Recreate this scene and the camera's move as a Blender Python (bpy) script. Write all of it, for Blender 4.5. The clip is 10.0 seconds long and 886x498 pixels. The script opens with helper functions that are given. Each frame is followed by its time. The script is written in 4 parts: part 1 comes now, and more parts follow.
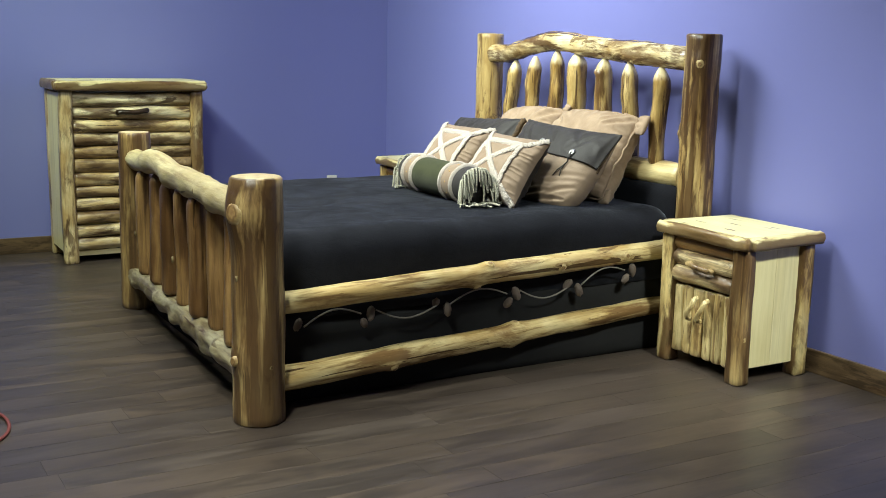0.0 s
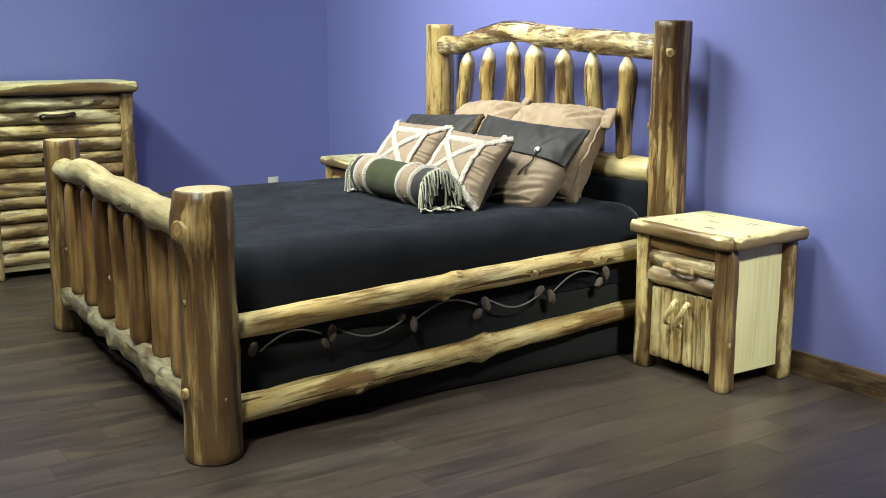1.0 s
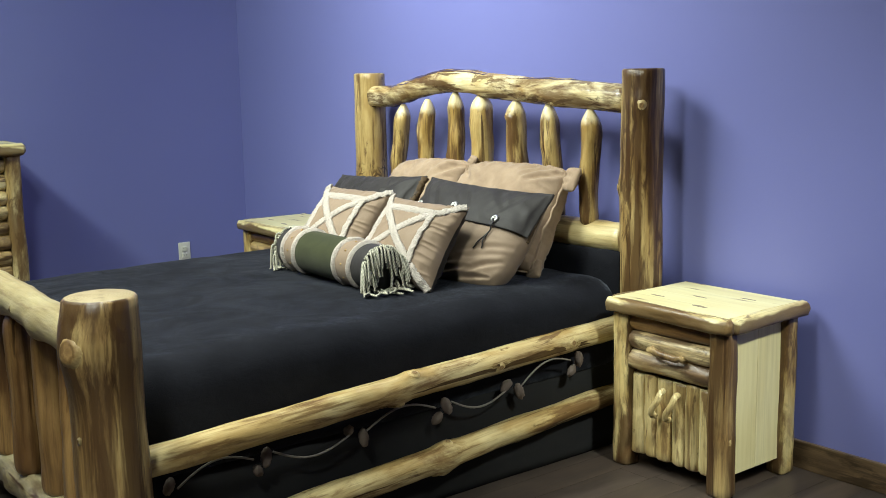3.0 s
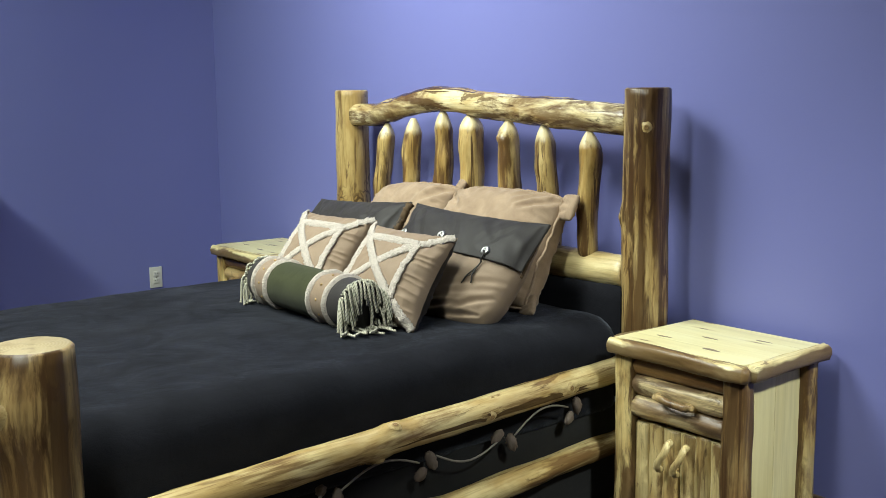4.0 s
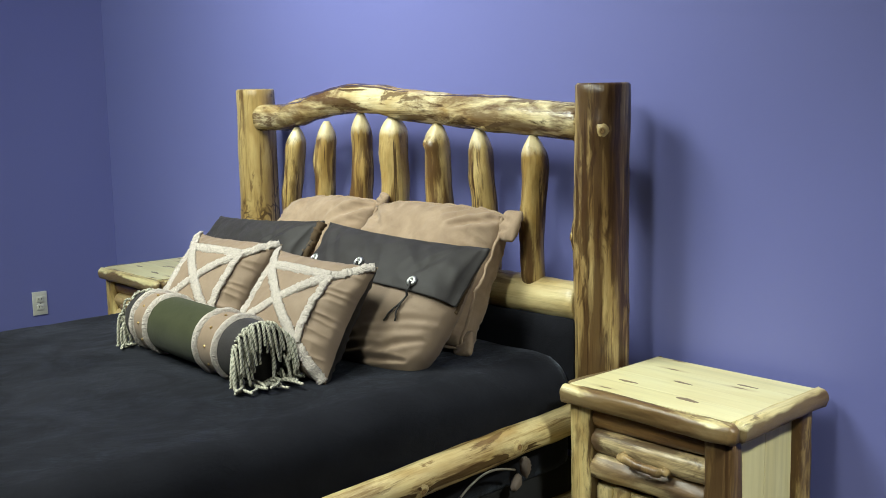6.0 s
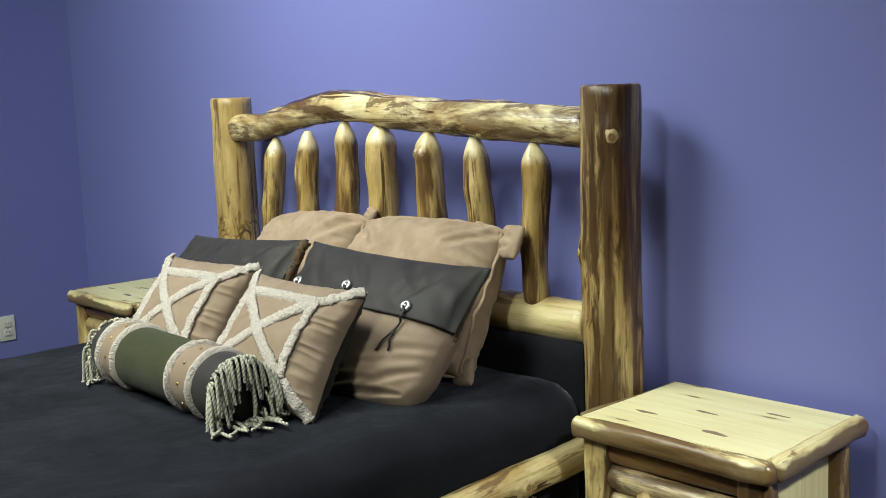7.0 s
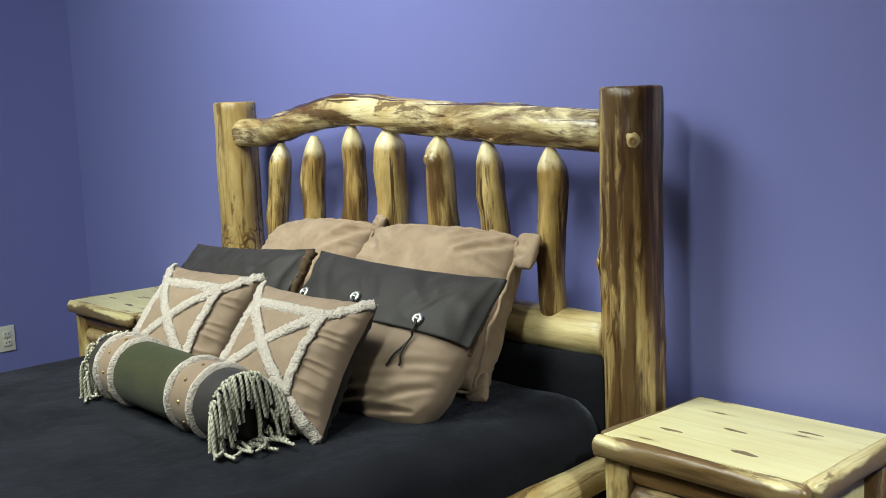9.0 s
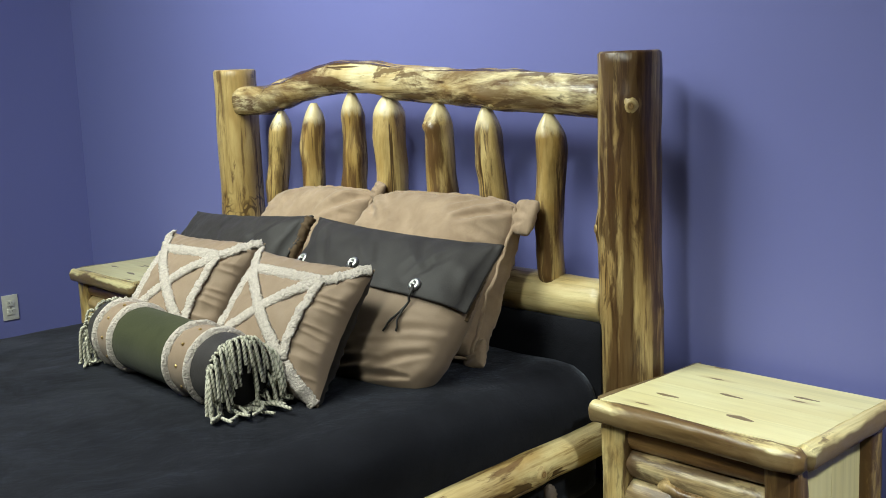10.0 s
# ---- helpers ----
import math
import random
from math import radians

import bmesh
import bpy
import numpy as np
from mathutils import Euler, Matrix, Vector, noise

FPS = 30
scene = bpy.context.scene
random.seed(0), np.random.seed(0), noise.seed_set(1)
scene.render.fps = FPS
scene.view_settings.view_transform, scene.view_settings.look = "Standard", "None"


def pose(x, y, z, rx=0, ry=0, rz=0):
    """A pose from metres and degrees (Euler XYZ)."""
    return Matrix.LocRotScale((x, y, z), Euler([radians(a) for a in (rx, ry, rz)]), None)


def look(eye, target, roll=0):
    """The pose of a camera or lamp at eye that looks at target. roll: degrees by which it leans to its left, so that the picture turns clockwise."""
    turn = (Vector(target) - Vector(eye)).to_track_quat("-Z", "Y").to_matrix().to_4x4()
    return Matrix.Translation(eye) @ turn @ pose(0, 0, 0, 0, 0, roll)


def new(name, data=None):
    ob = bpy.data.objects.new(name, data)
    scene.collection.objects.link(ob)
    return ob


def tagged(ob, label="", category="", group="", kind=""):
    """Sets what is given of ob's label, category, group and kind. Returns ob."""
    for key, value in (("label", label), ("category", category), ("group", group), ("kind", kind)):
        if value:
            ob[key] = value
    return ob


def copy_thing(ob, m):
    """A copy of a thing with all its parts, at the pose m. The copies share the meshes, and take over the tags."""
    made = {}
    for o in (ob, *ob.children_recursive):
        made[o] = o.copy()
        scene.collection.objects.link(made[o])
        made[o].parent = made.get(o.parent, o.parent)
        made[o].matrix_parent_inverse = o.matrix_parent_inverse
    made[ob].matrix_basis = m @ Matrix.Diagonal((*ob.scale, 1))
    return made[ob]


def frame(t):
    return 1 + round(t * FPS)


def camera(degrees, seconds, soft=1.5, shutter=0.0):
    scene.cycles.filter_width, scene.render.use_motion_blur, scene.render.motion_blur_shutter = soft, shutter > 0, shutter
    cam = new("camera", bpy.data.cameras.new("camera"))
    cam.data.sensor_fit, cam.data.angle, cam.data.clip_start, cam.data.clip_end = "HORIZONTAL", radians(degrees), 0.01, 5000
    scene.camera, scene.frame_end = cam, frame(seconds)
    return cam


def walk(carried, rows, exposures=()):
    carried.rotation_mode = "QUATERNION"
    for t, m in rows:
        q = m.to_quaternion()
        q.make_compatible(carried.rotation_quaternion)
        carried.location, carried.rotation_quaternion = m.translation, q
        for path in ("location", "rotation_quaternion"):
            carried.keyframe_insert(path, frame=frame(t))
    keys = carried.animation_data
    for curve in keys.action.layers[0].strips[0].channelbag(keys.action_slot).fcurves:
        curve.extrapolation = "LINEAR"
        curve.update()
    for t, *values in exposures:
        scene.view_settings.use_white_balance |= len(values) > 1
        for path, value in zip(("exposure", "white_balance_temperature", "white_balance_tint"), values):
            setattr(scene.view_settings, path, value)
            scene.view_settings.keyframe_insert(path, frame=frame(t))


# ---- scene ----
cam = camera(44.5, 10.0, 0.75)
PATH = [
    (0, (4.278, -3.406, 1.255), (2.574, -2.426, 0.89), 1.2),
    (0.5, (4.091, -3.391, 1.271), (2.411, -2.367, 0.913), -0.7),
    (1, (3.952, -3.341, 1.264), (2.315, -2.258, 0.883), -0.0),
    (1.5, (3.788, -3.25, 1.274), (2.183, -2.115, 0.903), 0.1),
    (2, (3.67, -3.183, 1.28), (2.067, -2.041, 0.925), 0.4),
    (2.5, (3.507, -3.128, 1.305), (1.924, -1.954, 0.965), -1.2),
    (2.7, (3.452, -3.124, 1.326), (1.885, -1.927, 0.994), -1.4),
    (3.8, (3.161, -2.913, 1.326), (1.628, -1.662, 1.034), -0.2),
    (4, (3.114, -2.879, 1.331), (1.574, -1.636, 1.042), -0.6),
    (4.5, (2.987, -2.823, 1.315), (1.454, -1.57, 1.034), -0.9),
    (5, (2.85, -2.75, 1.331), (1.363, -1.44, 1.064), -1.9),
    (5.5, (2.746, -2.608, 1.311), (1.286, -1.269, 1.033), -1.7),
    (5.7, (2.715, -2.549, 1.325), (1.256, -1.212, 1.038), -1.2),
    (6.8, (2.508, -2.352, 1.325), (1.061, -1.005, 1.025), -1.0),
    (7, (2.456, -2.324, 1.325), (1.023, -0.958, 1.042), -2.0),
    (7.5, (2.368, -2.301, 1.335), (0.97, -0.894, 1.078), -2.5),
    (8, (2.343, -2.268, 1.331), (0.925, -0.88, 1.076), -2.3),
    (8.5, (2.35, -2.26, 1.332), (0.919, -0.887, 1.072), -2.2),
    (9, (2.357, -2.255, 1.322), (0.916, -0.894, 1.047), -2.2),
    (9.5, (2.365, -2.244, 1.322), (0.926, -0.887, 1.021), -2.3),
    (10, (2.372, -2.24, 1.302), (0.927, -0.895, 0.98), -2.2),
]
walk(cam, [(t, look(eye, target, roll)) for t, eye, target, roll in PATH],
     [(0, 0.48), (1, 0.50), (2.5, 0.28), (4.0, 0.09), (5.5, -0.04), (7.0, -0.14), (10, -0.18)])

# ---- light ----
world = bpy.data.worlds.new("world")
scene.world = world
world.use_nodes = True
world.node_tree.nodes["Background"].inputs["Color"].default_value = (0.6, 0.7, 1.0, 1)
world.node_tree.nodes["Background"].inputs["Strength"].default_value = 0.02
scene.view_settings.exposure = 0.0


# Unseen lamps under the ceiling, without fixtures; places guessed from shadows and brightness.
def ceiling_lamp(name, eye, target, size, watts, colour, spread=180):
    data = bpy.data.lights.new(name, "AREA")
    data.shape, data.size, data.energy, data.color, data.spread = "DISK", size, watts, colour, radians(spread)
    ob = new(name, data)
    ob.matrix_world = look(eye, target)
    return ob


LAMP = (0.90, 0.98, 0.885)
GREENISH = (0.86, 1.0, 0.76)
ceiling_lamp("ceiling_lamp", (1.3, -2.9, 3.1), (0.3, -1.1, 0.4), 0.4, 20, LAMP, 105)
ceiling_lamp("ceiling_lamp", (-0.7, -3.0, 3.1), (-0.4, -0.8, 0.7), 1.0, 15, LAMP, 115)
# added to brighten the floor off the foot end of the bed
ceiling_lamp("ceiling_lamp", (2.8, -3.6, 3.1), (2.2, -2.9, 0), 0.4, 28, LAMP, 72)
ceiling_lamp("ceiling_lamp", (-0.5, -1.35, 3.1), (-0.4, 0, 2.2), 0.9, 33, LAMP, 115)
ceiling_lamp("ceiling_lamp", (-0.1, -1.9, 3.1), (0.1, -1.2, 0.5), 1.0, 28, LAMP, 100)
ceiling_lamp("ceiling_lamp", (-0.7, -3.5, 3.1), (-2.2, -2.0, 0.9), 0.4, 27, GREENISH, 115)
# narrow and added to brighten the nightstand's side, grazing the wall
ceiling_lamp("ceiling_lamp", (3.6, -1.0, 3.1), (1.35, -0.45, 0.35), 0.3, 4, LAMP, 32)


# ---- materials ----
class Nodes:
    """Short hand for a node tree."""

    def __init__(self, name):
        self.mat = bpy.data.materials.new(name)
        self.mat.use_nodes = True
        self.tree = self.mat.node_tree
        self.bsdf = self.tree.nodes["Principled BSDF"]

    def add(self, kind, operation=None):
        node = self.tree.nodes.new(kind)
        if operation:
            node.operation = operation
        return node

    def link(self, a, b):
        self.tree.links.new(a, b)

    def put(self, socket, value):
        if hasattr(value, "is_output"):
            self.link(value, socket)
        else:
            socket.default_value = value

    def coords(self, scale=(1, 1, 1), shift=True, kind="Object"):
        out = self.add("ShaderNodeTexCoord").outputs[kind]
        mapping = self.add("ShaderNodeMapping")
        mapping.inputs["Scale"].default_value = scale
        if shift:
            info = self.add("ShaderNodeObjectInfo")
            mul = self.add("ShaderNodeVectorMath", operation="SCALE")
            mul.inputs[0].default_value = (13.7, 7.3, 29.1)
            self.link(info.outputs["Random"], mul.inputs["Scale"])
            plus = self.add("ShaderNodeVectorMath", operation="ADD")
            self.link(out, plus.inputs[0])
            self.link(mul.outputs[0], plus.inputs[1])
            out = plus.outputs[0]
        self.link(out, mapping.inputs["Vector"])
        return mapping.outputs["Vector"]

    def noise(self, vector, scale, detail=3.0, rough=0.55, distort=0.0):
        node = self.add("ShaderNodeTexNoise")
        self.link(vector, node.inputs["Vector"])
        for key, value in (("Scale", scale), ("Detail", detail), ("Roughness", rough), ("Distortion", distort)):
            node.inputs[key].default_value = value
        return node.outputs["Fac"]

    def ramp(self, fac, stops, mode="LINEAR"):
        node = self.add("ShaderNodeValToRGB")
        self.link(fac, node.inputs["Fac"])
        items = node.color_ramp
        items.interpolation = mode
        while len(items.elements) < len(stops):
            items.elements.new(0.5)
        for item, (place, colour) in zip(items.elements, stops):
            item.position = place
            item.color = (*colour, 1) if len(colour) == 3 else colour
        return node.outputs["Color"]

    def band(self, fac, low, high):
        return self.ramp(fac, [(low, (0, 0, 0)), (high, (1, 1, 1))])

    def mix(self, fac, a, b, blend="MIX"):
        node = self.add("ShaderNodeMix")
        node.data_type, node.blend_type = "RGBA", blend
        self.put(node.inputs[0], fac)
        for socket, value in ((node.inputs[6], a), (node.inputs[7], b)):
            self.put(socket, (*value, 1) if isinstance(value, tuple) else value)
        return node.outputs[2]

    def math(self, operation, a, b=0.0):
        node = self.add("ShaderNodeMath", operation=operation)
        self.put(node.inputs[0], a)
        self.put(node.inputs[1], b)
        return node.outputs[0]

    def finish(self, colour, rough=0.5, bumps=(), specular=0.5, sheen=0.0, metal=0.0, coat=0.0):
        self.put(self.bsdf.inputs["Base Color"], (*colour, 1) if isinstance(colour, tuple) else colour)
        self.put(self.bsdf.inputs["Roughness"], rough)
        self.bsdf.inputs["Specular IOR Level"].default_value = specular
        self.bsdf.inputs["Metallic"].default_value = metal
        self.put(self.bsdf.inputs["Sheen Weight"], sheen)
        self.bsdf.inputs["Coat Weight"].default_value = coat
        self.bsdf.inputs["Coat Roughness"].default_value = 0.3
        normal = None
        for height, strength, distance in bumps:
            bump = self.add("ShaderNodeBump")
            bump.inputs["Strength"].default_value, bump.inputs["Distance"].default_value = strength, distance
            self.link(height, bump.inputs["Height"])
            if normal:
                self.link(normal, bump.inputs["Normal"])
            normal = bump.outputs["Normal"]
        if normal:
            self.link(normal, self.bsdf.inputs["Normal"])
        return self.mat


CREAM, OCHRE, BARK, DARK = (0.66, 0.52, 0.24), (0.46, 0.30, 0.10), (0.20, 0.105, 0.035), (0.055, 0.024, 0.009)


def log_material(name, cream=CREAM, ochre=OCHRE, bark=BARK, dark=DARK, cover=0.5, streak=0.6, soft=0.07, rough=0.34, scale=13.0, smudges=0.64, cracks=0.71, tip=0.0, wash=0.0, run=0.10, tracks=0.0, under=0.0):
    """Peeled log: cream sapwood with brown inner bark left in long patches, dark streaks and cracks along the grain."""
    n = Nodes(name)
    long = n.coords((1, 1, run))
    patch = n.noise(long, scale, 6, 0.62, 0.3)
    blotch = n.noise(n.coords((1, 1, 0.4)), 9, 4, 0.55, 0.3)
    fine = n.noise(n.coords((1, 1, 0.05)), 95, 5, 0.7)
    mid = n.noise(n.coords((1, 1, 0.07)), scale * 2.4, 5, 0.65, 0.2)
    tone = n.mix(n.band(blotch, 0.42, 0.6), cream, ochre)
    tone = n.mix(n.math("MULTIPLY", n.band(mid, 0.48, 0.6), 0.5), tone, ochre)
    tone = n.mix(n.math("MULTIPLY", n.band(fine, 0.46, 0.68), 0.5), tone, tuple(0.55 * c for c in ochre))
    tone = n.mix(n.math("MULTIPLY", n.band(patch, cover, cover + soft), 0.9), tone, bark)
    tone = n.mix(n.math("MULTIPLY", n.band(mid, 0.56, 0.64), 0.75), tone, bark)
    if wash:
        stain = n.noise(n.coords((1, 1, 0.45)), 7, 8, 0.68, 0.6)
        tone = n.mix(n.math("MULTIPLY", n.band(stain, wash, wash + 0.13), 0.8), tone, tuple(1.2 * c for c in bark))
    deep = n.noise(long, scale * 1.4, 6, 0.65, 0.5)
    tone = n.mix(n.math("MULTIPLY", n.band(deep, streak, streak + 0.07), 0.9), tone, dark)
    smudge = n.noise(n.coords((1, 1, 0.35)), 13, 5, 0.65, 0.5)
    tone = n.mix(n.math("MULTIPLY", n.band(smudge, smudges, smudges + 0.05), 0.8), tone, bark)
    crack = n.noise(n.coords((1, 1, 0.02)), 36, 2, 0.5, 0.5)
    tone = n.mix(n.math("MULTIPLY", n.band(crack, cracks, cracks + 0.02), 0.9), tone, dark)
    if tip:
        split = n.add("ShaderNodeSeparateXYZ")
        n.link(n.add("ShaderNodeTexCoord").outputs["Generated"], split.inputs[0])
        height = n.math("ADD", split.outputs["Z"], n.math("MULTIPLY", mid, 0.16))
        tone = n.mix(n.math("MULTIPLY", n.band(height, tip, tip + 0.07), 0.85), tone, (0.74, 0.62, 0.36))
    if under:
        across = n.add("ShaderNodeSeparateXYZ")
        n.link(n.add("ShaderNodeTexCoord").outputs["Generated"], across.inputs[0])
        ragged = n.math("ADD", across.outputs["X"], n.math("MULTIPLY", n.math("SUBTRACT", blotch, 0.5), 1.8))
        tone = n.mix(n.math("MULTIPLY", n.band(ragged, under, under + 0.12), 0.85), tone, bark)
    if tracks:
        curl = n.noise(n.coords((1, 1, 0.6)), 15, 2, 0.45, 1.6)
        line = n.ramp(curl, [(0.44, (0, 0, 0)), (0.475, (1, 1, 1)), (0.50, (1, 1, 1)), (0.53, (0, 0, 0))])
        where = n.band(n.noise(n.coords((1, 1, 0.8)), 4.5, 2, 0.5), tracks, tracks + 0.05)
        tone = n.mix(n.math("MULTIPLY", n.math("MULTIPLY", line, where), 0.85), tone, dark)
    facet = n.noise(n.coords((1, 1, 0.35)), 30, 3, 0.5)
    return n.finish(tone, rough, [(blotch, 0.4, 0.02), (facet, 0.3, 0.006), (fine, 0.22, 0.004)], 0.55)


def end_material():
    """Sawn end: fine rings, a dark bark rim, a few checks from the heart."""
    n = Nodes("end_grain")
    at = n.coords((1, 1, 0), shift=False)
    length = n.add("ShaderNodeVectorMath", operation="LENGTH")
    n.link(at, length.inputs[0])
    wob = n.noise(n.coords((1, 1, 1)), 18, 3)
    ring = n.math("SINE", n.math("ADD", n.math("MULTIPLY", length.outputs["Value"], 900), n.math("MULTIPLY", wob, 9)))
    tone = n.mix(n.math("MULTIPLY_ADD", ring, 0.18), (0.56, 0.47, 0.28), (0.38, 0.27, 0.13))
    tone = n.mix(n.band(wob, 0.5, 0.75), tone, (0.40, 0.30, 0.155))
    stain = n.noise(n.coords((1, 1, 1)), 34, 5, 0.65)
    tone = n.mix(n.math("MULTIPLY", n.band(stain, 0.52, 0.68), 0.6), tone, (0.24, 0.17, 0.085))
    return n.finish(tone, 0.6, [(ring, 0.1, 0.001), (stain, 0.3, 0.003)])


def knot_material(name, shade=1.0):
    """Cut branch stub: brown heart, dark ring, cream rim."""
    n = Nodes(name)
    split = n.add("ShaderNodeVectorMath", operation="SUBTRACT")
    n.link(n.add("ShaderNodeTexCoord").outputs["Generated"], split.inputs[0])
    split.inputs[1].default_value = (0.5, 0.5, 0.5)
    flat = n.add("ShaderNodeVectorMath", operation="MULTIPLY")
    n.link(split.outputs[0], flat.inputs[0])
    flat.inputs[1].default_value = (1, 1, 0)
    length = n.add("ShaderNodeVectorMath", operation="LENGTH")
    n.link(flat.outputs[0], length.inputs[0])
    wob, fine = n.noise(n.coords(), 70, 3), n.noise(n.coords(), 260, 4)
    reach = n.math("ADD", length.outputs["Value"], n.math("MULTIPLY", n.math("SUBTRACT", wob, 0.5), 0.14))
    tone = n.ramp(reach, [(0.0, (0.26, 0.15, 0.06)), (0.09, (0.36, 0.22, 0.09)), (0.14, (0.15, 0.08, 0.03)), (0.18, (0.34, 0.22, 0.085)), (0.3, (0.58, 0.44, 0.20)), (0.5, (0.44, 0.31, 0.125))])
    tone = n.mix(n.math("MULTIPLY", n.band(fine, 0.45, 0.7), 0.45), tone, (0.24, 0.14, 0.05))
    tone = n.mix(1.0, tone, (shade, shade, shade), "MULTIPLY")
    return n.finish(tone, 0.45, [(wob, 0.3, 0.004), (fine, 0.2, 0.001)])


ARCH = log_material("arch_log", (0.86, 0.74, 0.44), (0.52, 0.36, 0.14), (0.105, 0.053, 0.021), cover=0.53, streak=0.585, soft=0.06, rough=0.22, scale=9, smudges=0.55, cracks=0.60, wash=0.47, run=0.2)
POST = log_material("post_log", (0.60, 0.44, 0.19), (0.35, 0.215, 0.075), (0.085, 0.041, 0.015), cover=0.40, streak=0.52, scale=21, soft=0.12, run=0.08, smudges=0.60)
STAINED = log_material("stained_post_log", (0.58, 0.43, 0.18), (0.40, 0.26, 0.09), (0.12, 0.062, 0.022), cover=0.53, streak=0.63, smudges=0.60, scale=18, tracks=0.52)
FOOT = log_material("foot_post_log", (0.55, 0.40, 0.17), (0.33, 0.20, 0.075), (0.078, 0.039, 0.016), cover=0.42, streak=0.59, scale=15, soft=0.11, run=0.055, smudges=0.62)
LEG = log_material("leg_log", (0.74, 0.60, 0.28), (0.50, 0.33, 0.115), (0.10, 0.05, 0.018), cover=0.49, streak=0.55, soft=0.05, scale=9, smudges=0.58, wash=0.52, run=0.16)
PALE = log_material("pale_log", (0.72, 0.61, 0.33), (0.55, 0.41, 0.18), (0.17, 0.092, 0.036), cover=0.57, streak=0.63, soft=0.1, smudges=0.59, wash=0.56)
CHEST = log_material("chest_log", (0.76, 0.63, 0.35), (0.49, 0.33, 0.135), (0.12, 0.065, 0.028), cover=0.51, streak=0.58, soft=0.12, scale=12, smudges=0.56, wash=0.51, run=0.25)
RAIL = log_material("rail_log", (0.70, 0.57, 0.29), (0.48, 0.325, 0.125), (0.16, 0.088, 0.034), cover=0.53, streak=0.62, soft=0.08, rough=0.27, cracks=0.645, wash=0.55, run=0.14)
GREY = log_material("weathered_pale_log", (0.40, 0.35, 0.215), (0.27, 0.215, 0.115), (0.105, 0.072, 0.038), cover=0.51, streak=0.61, soft=0.12, scale=12, smudges=0.57, run=0.3)
SLAT = log_material("slat_log", (0.62, 0.46, 0.19), (0.40, 0.25, 0.075), (0.11, 0.054, 0.019), cover=0.465, streak=0.56, soft=0.08, scale=16, tip=0.95)
BROWN = log_material("brown_log", (0.40, 0.235, 0.088), (0.235, 0.120, 0.041), (0.098, 0.046, 0.017), cover=0.46, streak=0.62, soft=0.16, scale=9, run=0.07)
DRAWER = log_material("drawer_front_log", (0.76, 0.63, 0.36), (0.50, 0.34, 0.15), (0.14, 0.085, 0.045), cover=0.52, streak=0.60, soft=0.08, scale=7, smudges=0.56, wash=0.52, run=0.45)
FRONT = log_material("half_log", (0.84, 0.74, 0.47), (0.50, 0.36, 0.17), (0.12, 0.068, 0.03), cover=0.53, streak=0.59, soft=0.09, scale=9, wash=0.54, run=0.3)
UMBER = log_material("umber_half_log", (0.50, 0.36, 0.17), (0.33, 0.215, 0.09), (0.11, 0.06, 0.026), cover=0.48, streak=0.57, soft=0.12, scale=10, wash=0.50, run=0.3)
DARKLOG = log_material("dark_twig", (0.075, 0.042, 0.02), (0.04, 0.022, 0.011), (0.022, 0.012, 0.006), cover=0.4, streak=0.55)
SMOOTH = log_material("smooth_pale_log", (0.56, 0.475, 0.255), (0.45, 0.355, 0.17), (0.29, 0.205, 0.095), cover=0.60, streak=0.68, soft=0.14, smudges=0.67, cracks=0.74)
END, KNOT, EYE = end_material(), knot_material("knot_wood"), knot_material("dark_knot_wood", 0.42)


def board_material(name, pale, warm, knots=0.0):
    """Planed pale boards with long grain along local x and small dark knots."""
    n = Nodes(name)
    grain = n.noise(n.coords((0.08, 1, 1)), 60, 5, 0.65, 0.3)
    broad = n.noise(n.coords((0.3, 1, 1)), 7, 4, 0.55)
    tone = n.mix(n.band(broad, 0.38, 0.68), pale, warm)
    tone = n.mix(n.math("MULTIPLY", n.add("ShaderNodeObjectInfo").outputs["Random"], 0.3), tone, tuple(0.86 * c for c in warm))
    stripe = n.noise(n.coords((0.03, 1, 1)), 26, 3, 0.6)
    tone = n.mix(n.math("MULTIPLY", n.band(stripe, 0.56, 0.66), 0.28), tone, tuple(0.62 * c for c in warm))
    tone = n.mix(n.math("MULTIPLY", n.band(grain, 0.45, 0.75), 0.5), tone, tuple(0.82 * c for c in warm))
    if knots:
        cell = n.add("ShaderNodeTexVoronoi")
        cell.voronoi_dimensions = "2D"
        n.link(n.coords((0.21, 1, 0)), cell.inputs["Vector"])
        cell.inputs["Scale"].default_value = 20
        chosen = n.ramp(cell.outputs["Color"], [(0.36, (1, 1, 1)), (0.38, (0, 0, 0))])
        spot = n.math("ADD", cell.outputs["Distance"], n.math("MULTIPLY", n.noise(n.coords((0.5, 1, 1)), 90, 2), 0.10))
        tone = n.mix(n.math("MULTIPLY", n.ramp(spot, [(knots, (1, 1, 1)), (knots + 0.04, (0, 0, 0))]), chosen), tone, (0.065, 0.036, 0.014))
        tone = n.mix(n.math("MULTIPLY", n.math("MULTIPLY", n.ramp(spot, [(knots + 0.02, (1, 1, 1)), (knots + 0.2, (0, 0, 0))]), chosen), 0.4), tone, (0.42, 0.28, 0.10))
    return n.finish(tone, 0.38, [(grain, 0.1, 0.002)], 0.5)


